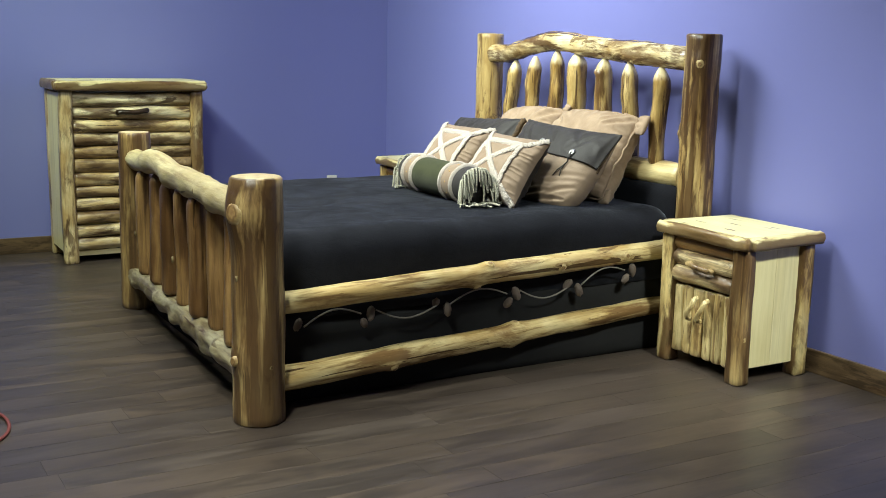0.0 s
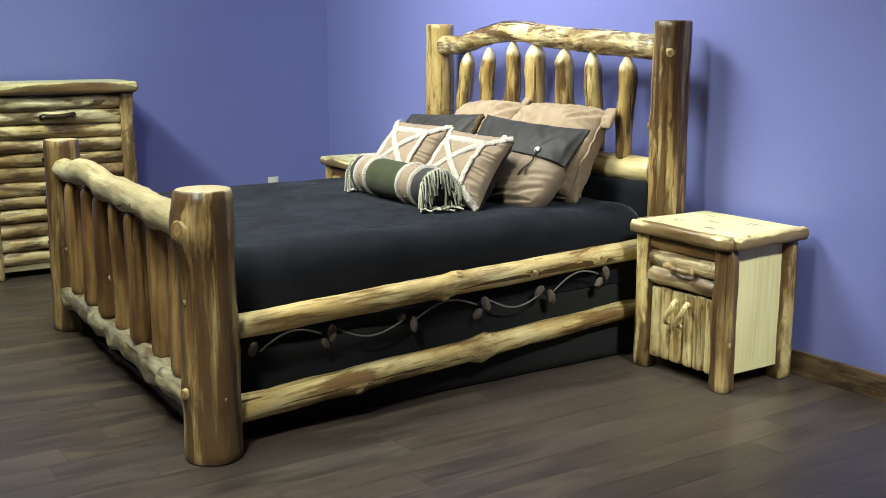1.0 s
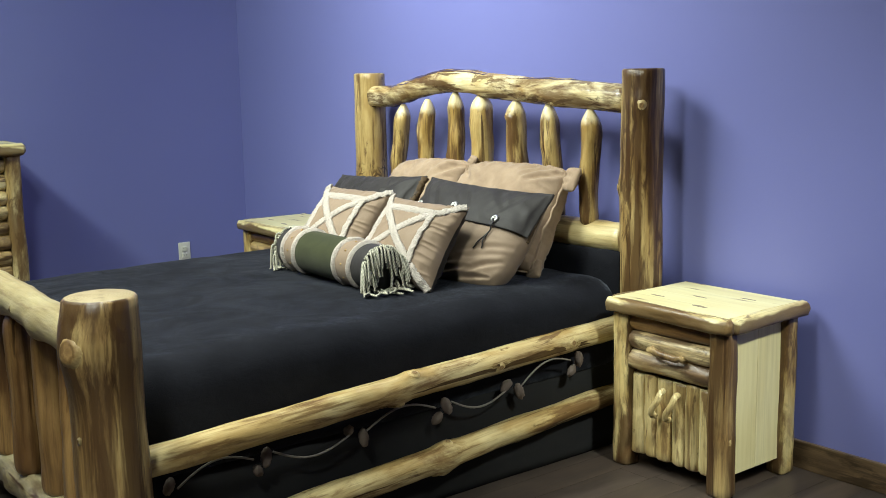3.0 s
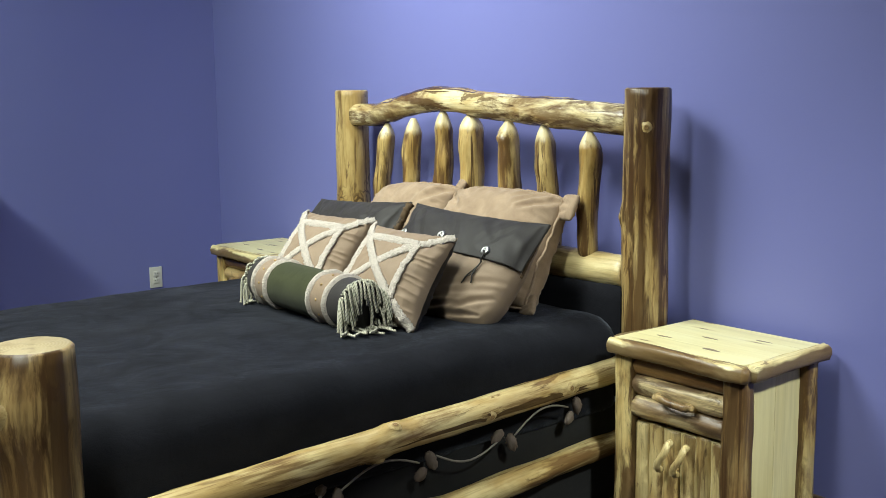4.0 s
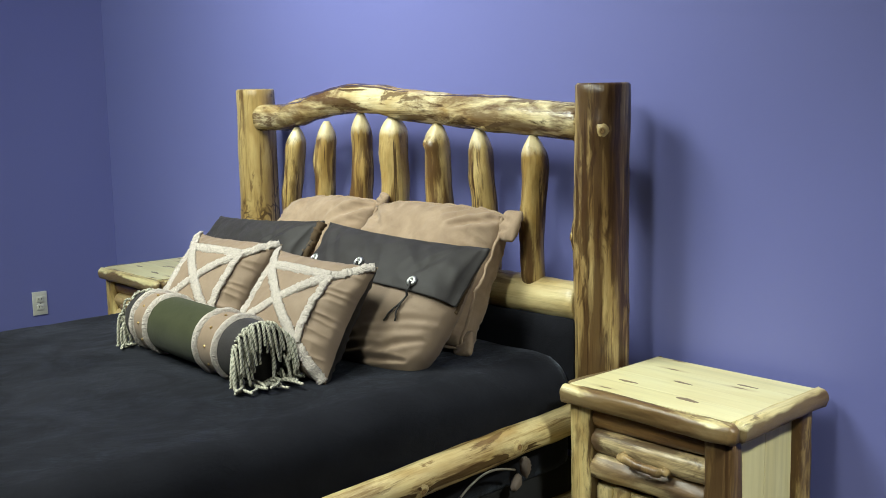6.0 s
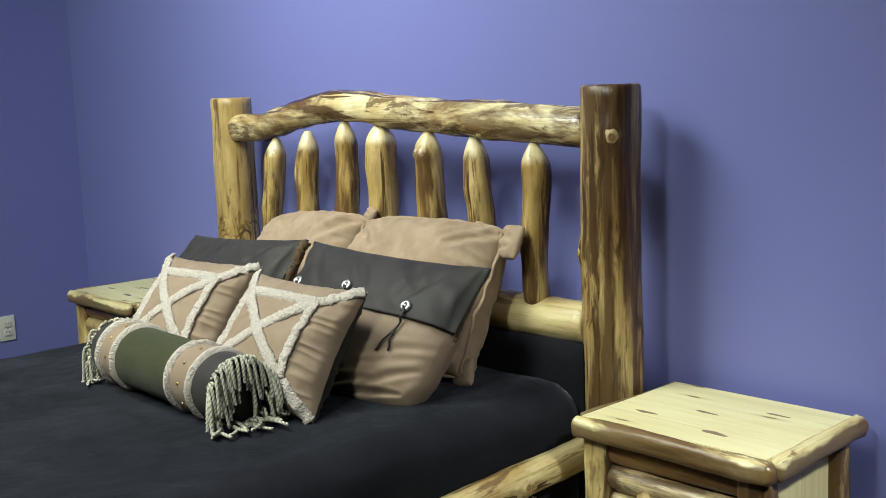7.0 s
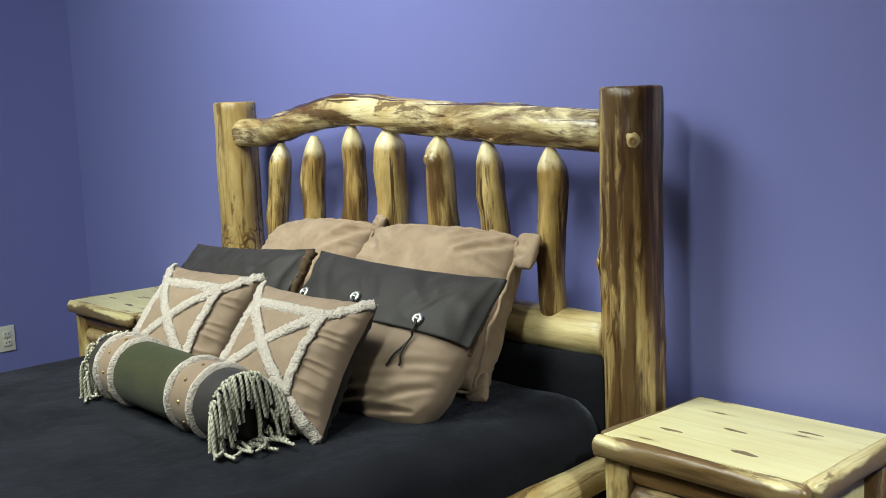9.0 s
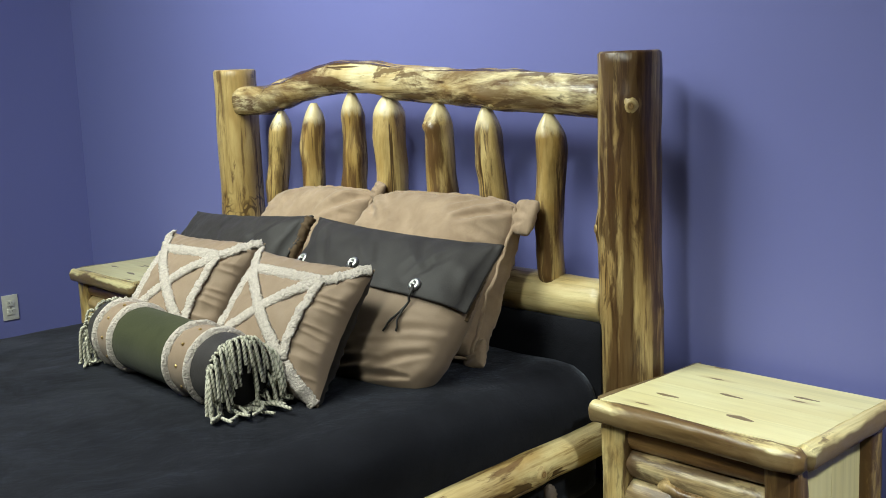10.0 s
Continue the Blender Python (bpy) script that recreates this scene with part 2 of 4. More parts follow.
TOP = board_material("table_top_wood", (0.87, 0.81, 0.49), (0.77, 0.67, 0.34), 0.11)
SCAR = board_material("knot_scar_wood", (0.33, 0.235, 0.115), (0.17, 0.108, 0.05))
PANEL = board_material("side_panel_wood", (0.80, 0.71, 0.40), (0.72, 0.61, 0.30))
EDGE = log_material("live_edge", (0.80, 0.70, 0.38), (0.60, 0.45, 0.19), (0.115, 0.058, 0.022), cover=0.57, streak=0.62, soft=0.08, scale=9, smudges=0.60, wash=0.57, under=0.14)
DOOR = log_material("door_log", (0.66, 0.53, 0.26), (0.46, 0.32, 0.125), (0.17, 0.098, 0.038), cover=0.53, streak=0.60, soft=0.08, scale=14, smudges=0.58, run=0.2)


def wall_material():
    n = Nodes("periwinkle_paint")
    at = n.coords(shift=False)
    fine, broad = n.noise(at, 160, 3), n.noise(at, 1.3, 3)
    tone = n.mix(broad, (0.176, 0.190, 0.480), (0.194, 0.206, 0.498))
    return n.finish(tone, 0.62, [(fine, 0.08, 0.002)], 0.35)


def plank_material():
    n = Nodes("floor_laminate")
    grain_at, broad_at = n.coords((1, 0.07, 1)), n.coords((1, 0.25, 1))
    info = n.add("ShaderNodeObjectInfo")
    base = n.ramp(info.outputs["Random"], [(0.0, (0.046, 0.034, 0.028)), (0.3, (0.066, 0.048, 0.037)), (0.6, (0.088, 0.062, 0.045)), (0.8, (0.052, 0.041, 0.037)), (1.0, (0.102, 0.074, 0.053))])
    grain = n.noise(grain_at, 60, 4, 0.65, 0.3)
    broad = n.noise(broad_at, 8, 5, 0.65, 0.9)
    tone = n.mix(n.band(broad, 0.40, 0.62), base, (0.036, 0.027, 0.0225))
    tone = n.mix(n.math("MULTIPLY", n.band(grain, 0.5, 0.8), 0.5), tone, (0.118, 0.089, 0.067))
    rough = n.ramp(grain, [(0.3, (0.30, 0.30, 0.30)), (0.8, (0.42, 0.42, 0.42))])
    return n.finish(tone, rough, [(grain, 0.12, 0.001)], 0.5)


def cloth_material(name, a, b, weave=420, rough=0.9, sheen=0.3, broad=6, bump=0.25, nap=0.3, depth=0.0015, gloss=0.2, patchy=False, heave=0.09):
    n = Nodes(name)
    at = n.coords(shift=True)
    fine, wide = n.noise(at, weave, 2), n.noise(at, broad, 4, 0.6, 0.4)
    bumps = [(wide, heave, 0.02), (fine, bump, depth)]
    tone = n.mix(n.band(wide, 0.3, 0.7), a, b)
    tone = n.mix(n.math("MULTIPLY", fine, nap), tone, tuple(0.6 * c for c in a))
    if patchy:
        brushed = n.noise(n.coords((1, 0.8, 1)), 5.5, 8, 0.72, 0.9)
        sheen = n.ramp(brushed, [(0.38, (0.25 * sheen,) * 3), (0.62, (sheen,) * 3)])
        bumps.append((n.noise(n.coords((1, 0.7, 1)), 26, 6, 0.7, 0.5), 0.5, 0.006))
        n.bsdf.inputs["Sheen Roughness"].default_value = 0.32
        n.bsdf.inputs["Sheen Tint"].default_value = (0.72, 0.81, 1.0, 1)
    return n.finish(tone, rough, bumps, gloss, sheen)


def plain(name, colour, rough=0.5, metal=0.0, grain=80, depth=0.15):
    n = Nodes(name)
    fine = n.noise(n.coords(), grain, 3)
    tone = n.mix(fine, tuple(0.86 * c for c in colour), tuple(min(1, 1.1 * c) for c in colour))
    return n.finish(tone, rough, [(fine, depth, 0.001)], 0.5, 0, metal)


WALL, PLANK = wall_material(), plank_material()
BLACK = cloth_material("black_suede", (0.0105, 0.0107, 0.0135), (0.0190, 0.0194, 0.0245), 380, 0.95, 0.44, 5, gloss=0.04, patchy=True)
SKIRT = cloth_material("black_skirt", (0.0115, 0.0112, 0.012), (0.0165, 0.0162, 0.017), 300, 0.9, 0.05, 4)
TAN = cloth_material("tan_suede", (0.30, 0.210, 0.140), (0.45, 0.328, 0.226), 350, 0.9, 0.2, 17, heave=0.03)
SATIN = cloth_material("tan_satin", (0.25, 0.178, 0.122), (0.315, 0.229, 0.16), 500, 0.6, 0.1, 10, heave=0.02)
DARKSATIN = cloth_material("dark_satin", (0.014, 0.011, 0.009), (0.022, 0.017, 0.013), 500, 0.6, 0.1, 10, heave=0.02)
CHARCOAL = cloth_material("charcoal_leather", (0.030, 0.0265, 0.0265), (0.046, 0.041, 0.040), 260, 0.55, 0.05, 14, 0.4, heave=0.03)
GREEN = cloth_material("olive_suede", (0.034, 0.038, 0.016), (0.052, 0.056, 0.025), 350, 0.9, 0.08, 12)
TRIM = cloth_material("cream_chenille", (0.50, 0.435, 0.385), (0.74, 0.66, 0.585), 190, 0.95, 0.1, 150, 1.0, 0.6, 0.008)
CORD = cloth_material("fringe_cord", (0.62, 0.59, 0.48), (0.50, 0.475, 0.37), 300, 0.9, 0.2, 120, 0.5)
CORD_GREY = cloth_material("fringe_cord_grey", (0.15, 0.15, 0.11), (0.22, 0.22, 0.16), 300, 0.9, 0.2, 120, 0.5)
LINING = cloth_material("brown_lining", (0.075, 0.045, 0.022), (0.11, 0.068, 0.034), 300, 0.7, 0.1, 30)
SILVER = plain("worn_silver", (0.48, 0.48, 0.46), 0.42, 1.0)
BRASS = plain("aged_brass", (0.45, 0.30, 0.12), 0.35, 1.0)
THONG = plain("black_leather", (0.016, 0.013, 0.012), 0.6)
PLASTIC = plain("ivory_plastic", (0.74, 0.72, 0.65), 0.35)
SLOT = plain("dark_slot", (0.02, 0.02, 0.02), 0.6)
CONE = plain("pine_cone", (0.135, 0.102, 0.082), 0.8, 0, 160, 0.5)
WIRE = plain("vine_wire", (0.23, 0.205, 0.175), 0.6)
RED = plain("red_rubber", (0.20, 0.05, 0.045), 0.5)
WHITE = plain("ceiling_paint", (0.36, 0.36, 0.37), 0.9, 0, 40, 0.2)
BASE = log_material("baseboard_wood", (0.165, 0.106, 0.056), (0.105, 0.066, 0.035), (0.040, 0.024, 0.013), cover=0.50, streak=0.60, soft=0.06, run=0.3, wash=0.53)

# ---- builders ----
PLACE = {}


def thing(name, label, category, m=None, group="", kind=""):
    ob = new(name)
    PLACE[ob] = m or Matrix()
    ob.matrix_basis = PLACE[ob]
    ob.empty_display_size = 0.1
    return tagged(ob, label, category, group, kind)


def part(name, bm, material, parent=None, label="", m=None, smooth=True):
    """One bmesh as one mesh object, at the world pose m, under a thing or a part."""
    mesh = bpy.data.meshes.new(name)
    bmesh.ops.recalc_face_normals(bm, faces=bm.faces[:])
    for f in bm.faces:
        f.smooth = smooth
    bm.to_mesh(mesh)
    bm.free()
    for mat in material if isinstance(material, (list, tuple)) else [material]:
        mesh.materials.append(mat)
    ob = new(name, mesh)
    PLACE[ob] = m or (PLACE[parent].copy() if parent else Matrix())
    if parent:
        ob.parent = parent
        ob.matrix_basis = PLACE[parent].inverted() @ PLACE[ob]
    else:
        ob.matrix_basis = PLACE[ob]
    if label:
        ob["label"] = label
    return ob


def axis_pose(a, b, front=(0, -1, 0)):
    """Local z from a to b, local -y to the front."""
    a, b = Vector(a), Vector(b)
    z = (b - a).normalized()
    y = -Vector(front)
    y = (y - z * y.dot(z)).normalized()
    x = y.cross(z)
    m = Matrix((x, y, z)).transposed().to_4x4()
    m.translation = a
    return m


def rough_noise(v, seed):
    return noise.noise(Vector(v) + Vector((seed * 3.17, seed * 1.71, seed * 5.3)))


def log_bm(length, r0, r1, seed, bend=None, lump=0.06, seg=20, top=0.0, bottom=0.0, knots=(), flat=None, chamfer=0.006, step=0.03, squash=1.0, wander=0.0, square=0, shaved=False):
    """A tapered, uneven log along z. top, bottom: length over which that end rounds to a point. knots: (z, degrees, size, height).
    flat: depth behind the axis at which the back is sawn flat."""
    bm = bmesh.new()
    n = max(5, int(length / step))
    stations = [(i / n * length, 1.0) for i in range(n + 1)]
    if top:
        stations = [s for s in stations if s[0] < length - top]
        stations += [(length - top + top * k / 6, 1 - 0.72 * (k / 6) ** 1.7) for k in range(7)]
    else:
        stations = stations[:-1] + [(length - chamfer, 1.0), (length, None)]
    if bottom:
        stations = [s for s in stations if s[0] > bottom]
        stations = [(bottom - bottom * math.sin(k / 6 * math.pi / 2), max(0.15, math.cos(k / 6 * math.pi / 2) ** 0.8)) for k in range(6, -1, -1)] + stations
    else:
        stations = [(0.0, None), (chamfer, 1.0)] + stations[1:]
    rings = []
    for z, k in stations:
        s = z / length
        r = r0 + (r1 - r0) * s
        off = bend(s) if bend else (0.0, 0.0)
        ox = off[0] + wander * rough_noise((0, 0, z * 3), seed + 9)
        oy = off[1] + wander * rough_noise((5, 0, z * 3), seed + 9)
        ring = []
        for j in range(seg):
            a = 2 * math.pi * j / seg
            rr = r * (1 + lump * rough_noise((math.cos(a) * 1.2, math.sin(a) * 1.2, z * 5), seed) + 0.5 * lump * rough_noise((math.cos(a) * 3, math.sin(a) * 3, z * 16), seed))
            for kz, ka, size, height in knots:
                d = (a - radians(ka) + math.pi) % (2 * math.pi) - math.pi
                rr += height * math.exp(-((z - kz) ** 2 + (d * r) ** 2) / (size * size))
            if square:
                rr *= (abs(math.cos(a)) ** square + abs(math.sin(a)) ** square) ** (-1 / square)
            rr = rr - chamfer if k is None else rr * k
            x, y = rr * math.cos(a), rr * math.sin(a) * squash
            if flat is not None:
                y = min(y, flat)
            ring.append(bm.verts.new((x + ox, y + oy, z)))
        rings.append(ring)
    for k, (p, q) in enumerate(zip(rings, rings[1:])):
        for j in range(seg):
            f = bm.faces.new((p[j], p[(j + 1) % seg], q[(j + 1) % seg], q[j]))
            f.material_index = 1 if shaved and k > len(rings) - 7 - (j * 7 % 3 == 0) else 0
    for ring, plain_end in ((rings[0], not bottom), (rings[-1], not top)):
        f = bm.faces.new(ring)
        f.material_index = 1 if plain_end or shaved else 0
    return bm


def knot_bm(r, h, seed=0, flare=1.0, drop=0.005):
    bm = bmesh.new()
    rings = []
    for rr, z in ((1.0 + 1.1 * flare, -drop / h), (1.0 + 0.55 * flare, -0.35 * drop / h), (1.12, 0.2), (0.95, 0.8), (0.72, 1.0), (0.35, 0.9), (0.0, 0.8)):
        if rr == 0:
            tip = bm.verts.new((0, 0, z * h))
            for j in range(14):
                bm.faces.new((rings[-1][j], rings[-1][(j + 1) % 14], tip))
        else:
            ring = []
            for j in range(14):
                a = 2 * math.pi * j / 14
                k = rr * r * (1 + 0.22 * rough_noise((math.cos(a), math.sin(a), rr), seed))
                ring.append(bm.verts.new((k * math.cos(a), k * math.sin(a) * 1.2, z * h + 0.12 * k * math.cos(a + seed))))
            if rings:
                for j in range(14):
                    bm.faces.new((rings[-1][j], rings[-1][(j + 1) % 14], ring[(j + 1) % 14], ring[j]))
            rings.append(ring)
    return bm


def log(name, parent, a, b, r0, r1, material, seed, front=(0, -1, 0), label="", marks=(), swells=(), **kw):
    """A log from a to b as a part; marks: (z, degrees, size, height) of knots, each with a cut branch stub of its own."""
    m = axis_pose(a, b, front)
    length = (Vector(b) - Vector(a)).length
    ob = part(name, log_bm(length, r0, r1, seed, knots=[(z, d, s * 1.9, h) for z, d, s, h in marks] + list(swells), **kw), [material, END], parent, label, m)
    bend = kw.get("bend")
    for z, d, s, h in marks:
        s_ = z / length
        r = r0 + (r1 - r0) * s_ + h * 0.85
        ox, oy = bend(s_) if bend else (0, 0)
        out = Vector((math.cos(radians(d)), math.sin(radians(d)), 0))
        stub = Matrix.Translation((out.x * r + ox, out.y * r + oy, z)) @ out.to_track_quat("Z", "Y").to_matrix().to_4x4()
        part("knot", knot_bm(s * (0.52 if s < 0.02 else 0.5), (0.001 if h < 0.005 else 0.002) if s < 0.02 else 0.008, seed + z * 9, 0.9 if s < 0.02 else 1.6, 0.005 if s < 0.02 else 0.055), EYE if h < 0.005 else KNOT, ob, "", m @ stub)
    return ob


def box_bm(size, bevel=0.004, centre=(0, 0, 0), segments=2):
    bm = bmesh.new()
    bmesh.ops.create_cube(bm, size=1)
    bmesh.ops.scale(bm, vec=size, verts=bm.verts)
    if bevel:
        bmesh.ops.bevel(bm, geom=bm.edges[:], offset=bevel, segments=segments, affect="EDGES", profile=0.6)
    bmesh.ops.translate(bm, vec=centre, verts=bm.verts)
    return bm


def tube_bm(points, radius, seg=8, lump=0.0, seed=0, squash=None, taper=0.0):
    """A tube along points; squash: (normal, factor) flattens it along a direction."""
    bm = bmesh.new()
    pts = [Vector(p) for p in points]
    rings = []
    for i, p in enumerate(pts):
        t = (pts[min(i + 1, len(pts) - 1)] - pts[max(i - 1, 0)]).normalized()
        side = t.orthogonal().normalized() if squash is None else t.cross(squash[0]).normalized()
        up = side.cross(t)
        k = 1 - taper * i / (len(pts) - 1)
        ring = []
        for j in range(seg):
            a = 2 * math.pi * j / seg
            r = radius * k * (1 + lump * rough_noise((math.cos(a) * 4.3, math.sin(a) * 4.3, i * 2.37), seed))
            ring.append(bm.verts.new(p + side * (r * math.cos(a)) + up * (r * math.sin(a) * (squash[1] if squash else 1))))
        rings.append(ring)
    for p, q in zip(rings, rings[1:]):
        for j in range(seg):
            bm.faces.new((p[j], p[(j + 1) % seg], q[(j + 1) % seg], q[j]))
    bm.faces.new(rings[0]), bm.faces.new(rings[-1])
    return bm


def wall(name, lo, hi, material, label, category):
    size = [b - a for a, b in zip(lo, hi)]
    centre = [(a + b) / 2 for a, b in zip(lo, hi)]
    return tagged(part(name, box_bm(size, 0), material, None, "", Matrix.Translation(centre), smooth=False), label, category, kind="structure")


# ---- room ----
LEFT, RIGHT, REAR, HIGH = -2.47, 5.6, -6.0, 3.2
wall("wall_north", (LEFT - 0.12, 0, 0), (RIGHT + 0.12, 0.12, HIGH), WALL, "smooth periwinkle blue painted wall behind the bed", "wall")
wall("wall_west", (LEFT - 0.12, REAR, 0), (LEFT, 0, HIGH), WALL, "smooth periwinkle blue painted side wall", "wall")
wall("wall_east", (RIGHT, REAR, 0), (RIGHT + 0.12, 0, HIGH), WALL, "plain blue painted wall", "wall")
wall("wall_south", (LEFT - 0.12, REAR - 0.12, 0), (RIGHT + 0.12, REAR, HIGH), WALL, "plain blue painted wall", "wall")
wall("ceiling", (LEFT - 0.12, REAR - 0.12, HIGH), (RIGHT + 0.12, 0.12, HIGH + 0.1), WHITE, "plain pale ceiling", "ceiling")


def baseboard(a, b, front, seed):
    m = axis_pose(a, b, front)
    length = (Vector(b) - Vector(a)).length
    bm = box_bm((0.095, 0.016, length), 0.003, (0, -0.008, length / 2))
    return tagged(part("baseboard", bm, BASE, None, "", m, smooth=False), "rustic brown wooden baseboard with dark knots", "baseboard", kind="structure")


baseboard((LEFT + 0.016, 0, 0.0475), (RIGHT, 0, 0.0475), (0, -1, 0), 1)
baseboard((LEFT, REAR, 0.0475), (LEFT, -0.0, 0.0475), (1, 0, 0), 2)

# ---- bed ----
bed = thing("log_bed", "rustic peeled aspen log bed with arched headboard and slatted footboard", "bed", pose(0, -1.2, 0))
HY, FY, FYL = -0.17, -2.186, -2.135
HL, HR, FL, FR = -0.87, 0.807, -0.86, 0.93
log("head_post", bed, (HL, HY, 0), (HL, HY, 1.338), 0.079, 0.073, STAINED, 3, label="pale aspen post with dark worm-track stain", lump=0.05, seg=28, marks=[(0.72, 300, 0.014, 0.006)])
log("head_post", bed, (HR, HY, 0), (HR, HY, 1.335), 0.076, 0.0745, POST, 7, lump=0.05, seg=28, marks=[(1.21, 309, 0.018, 0.012), (0.92, 228, 0.016, 0.010), (0.72, 20, 0.010, 0.003)])


def curve_through(stops):
    """A smooth line through (place, height) stops."""
    def f(x):
        x = min(max(x, stops[0][0]), stops[-1][0])
        for (x0, y0), (x1, y1) in zip(stops, stops[1:]):
            if x <= x1:
                k = (x - x0) / (x1 - x0)
                return y0 + (y1 - y0) * k * k * (3 - 2 * k)
    return f


RISE = curve_through([(-0.84, -0.006), (-0.68, -0.004), (-0.56, 0.018), (-0.45, 0.040), (-0.34, 0.059), (-0.24, 0.067), (-0.14, 0.061), (0.03, 0.042), (0.14, 0.033), (0.3, 0.022), (0.45, 0.013), (0.6, 0.003), (0.8, -0.008)])


def arch(s):
    return (0.0, 0.0, RISE(-0.82 + 1.58 * s))


AX = axis_pose((0, 0, 0), (1, 0, 0), (0, -1, 0))
UP = 1 if (AX.to_3x3() @ Vector((1, 0, 0))).z > 0 else -1


def raised(f):
    return lambda s: (UP * f(s), 0.0)


log("top_rail", bed, (-0.82, HY - 0.01, 1.234), (0.76, HY - 0.01, 1.236), 0.048, 0.052, ARCH, 12, bend=raised(lambda s: arch(s)[2]), lump=0.13, seg=24,
    label="arched knotty log, glossy with brown patches", marks=[(1.22, 320, 0.012, 0.006), (1.08, 310, 0.010, 0.004)])
log("lower_rail", bed, (HL + 0.05, HY - 0.01, 0.727), (HR - 0.05, HY - 0.01, 0.727), 0.060, 0.060, PALE, 15, lump=0.08)
SPINDLES = [(-0.628, -0.597, 0.035, 1.198), (-0.420, -0.402, 0.036, 1.222), (-0.222, -0.205, 0.037, 1.252), (-0.040, -0.036, 0.045, 1.243), (0.192, 0.164, 0.041, 1.222), (0.386, 0.362, 0.038, 1.210), (0.574, 0.569, 0.036, 1.192)]
for i, (low, high, r, top) in enumerate(SPINDLES):
    log("spindle", bed, (low, HY - 0.02, 0.745 if i == 6 else 0.76), (high, HY - 0.02, top), r, r * 0.97, SLAT, 20 + i, lump=0.17, top=0.06 + 0.008 * (i % 3), bottom=0.05 if i == 6 else 0.03, wander=0.013, step=0.02,
        swells=[(0.36 - 0.03 * (i % 3), (300, 250, 330, 270)[i % 4], 0.045, 0.009), (0.2, (240, 310, 200)[i % 3], 0.05, 0.006)] + ([(0.43, 200, 0.03, 0.012), (0.39, 285, 0.022, 0.010)] if i == 4 else []),
        marks=[(0.05, 285, 0.012, 0.004)] if i == 6 else [(0.40, 262, 0.013, 0.007)] if i == 4 else ())

log("foot_post", bed, (FL, FYL, 0), (FL, FYL, 0.838), 0.082, 0.074, FOOT, 31, lump=0.05, seg=28)
log("foot_post", bed, (FR, FY, 0), (FR, FY, 0.832), 0.089, 0.084, FOOT, 33, lump=0.05, seg=28, label="thick brown aspen foot post with cut knots",
    marks=[(0.722, 297, 0.048, 0.032), (0.735, 356, 0.011, 0.002), (0.225, 288, 0.024, 0.016), (0.205, 8, 0.010, 0.002), (0.50, 285, 0.010, 0.003)])
BUMP = curve_through([(0, 0), (0.1, 0.006), (0.24, 0.032), (0.42, 0.012), (0.6, 0.01), (0.8, 0.004), (1, 0)])
log("foot_rail", bed, (FL + 0.04, FYL - 0.01, 0.716), (FR - 0.04, FY - 0.01, 0.704), 0.047, 0.054, SMOOTH, 36, lump=0.13, seg=28, step=0.02, bend=raised(BUMP), swells=[(0.34, 330, 0.07, 0.012), (0.72, 300, 0.06, 0.012), (1.02, 340, 0.05, 0.010), (1.36, 320, 0.05, 0.008)],
    label="pale bumpy top log of the footboard", marks=[(1.2, 270, 0.012, 0.003)])
log("foot_rail", bed, (FL + 0.04, FYL - 0.01, 0.165), (FR - 0.04, FY - 0.01, 0.158), 0.044, 0.052, GREY, 38, lump=0.26, seg=28, wander=0.010, step=0.018, label="lumpy weathered bottom log of the footboard",
    swells=[(0.12 + 0.22 * k + 0.03 * (k % 2), (280, 330, 250, 300)[k % 4], 0.035 + 0.008 * (k % 3), 0.016) for k in range(8)])
for i in range(7):
    x = -0.66 + 1.32 / 6 * i + 0.03
    y = FYL + (FY - FYL) * (x - FL) / (FR - FL) - 0.005
    log("spindle", bed, (x, y, 0.195), (x, y, 0.70), 0.056, 0.054, BROWN, 41 + i, lump=0.15, top=0.05, bottom=0.03, wander=0.014, squash=0.7, step=0.02,
        marks=[(0.2, 270, 0.012, 0.002)] if i in (0, 3) else ())
for side in (1, -1):
    ha, fa = (0.80, 0.895) if side > 0 else (-0.80, -0.85)
    log("side_rail", bed, (fa, FY + 0.06, 0.388), (ha, HY - 0.05, 0.435), 0.040, 0.042, RAIL, 55 + side, front=(side, 0, 0), lump=0.1, seg=20,
        marks=[(1.56, 266, 0.018, 0.009), (1.22, 277, 0.016, 0.010), (0.89, 205, 0.017, 0.012), (0.83, 325, 0.015, 0.010)] if side > 0 else ())
    log("side_rail", bed, (fa, FY + 0.06, 0.118), (ha, HY - 0.05, 0.195), 0.046, 0.036, RAIL, 60 + side, front=(side, 0, 0), lump=0.12, seg=20,
        marks=[(1.02, 200, 0.019, 0.016), (1.0, 330, 0.019, 0.014), (0.46, 305, 0.017, 0.013), (1.45, 262, 0.014, 0.006)] if side > 0 else ())


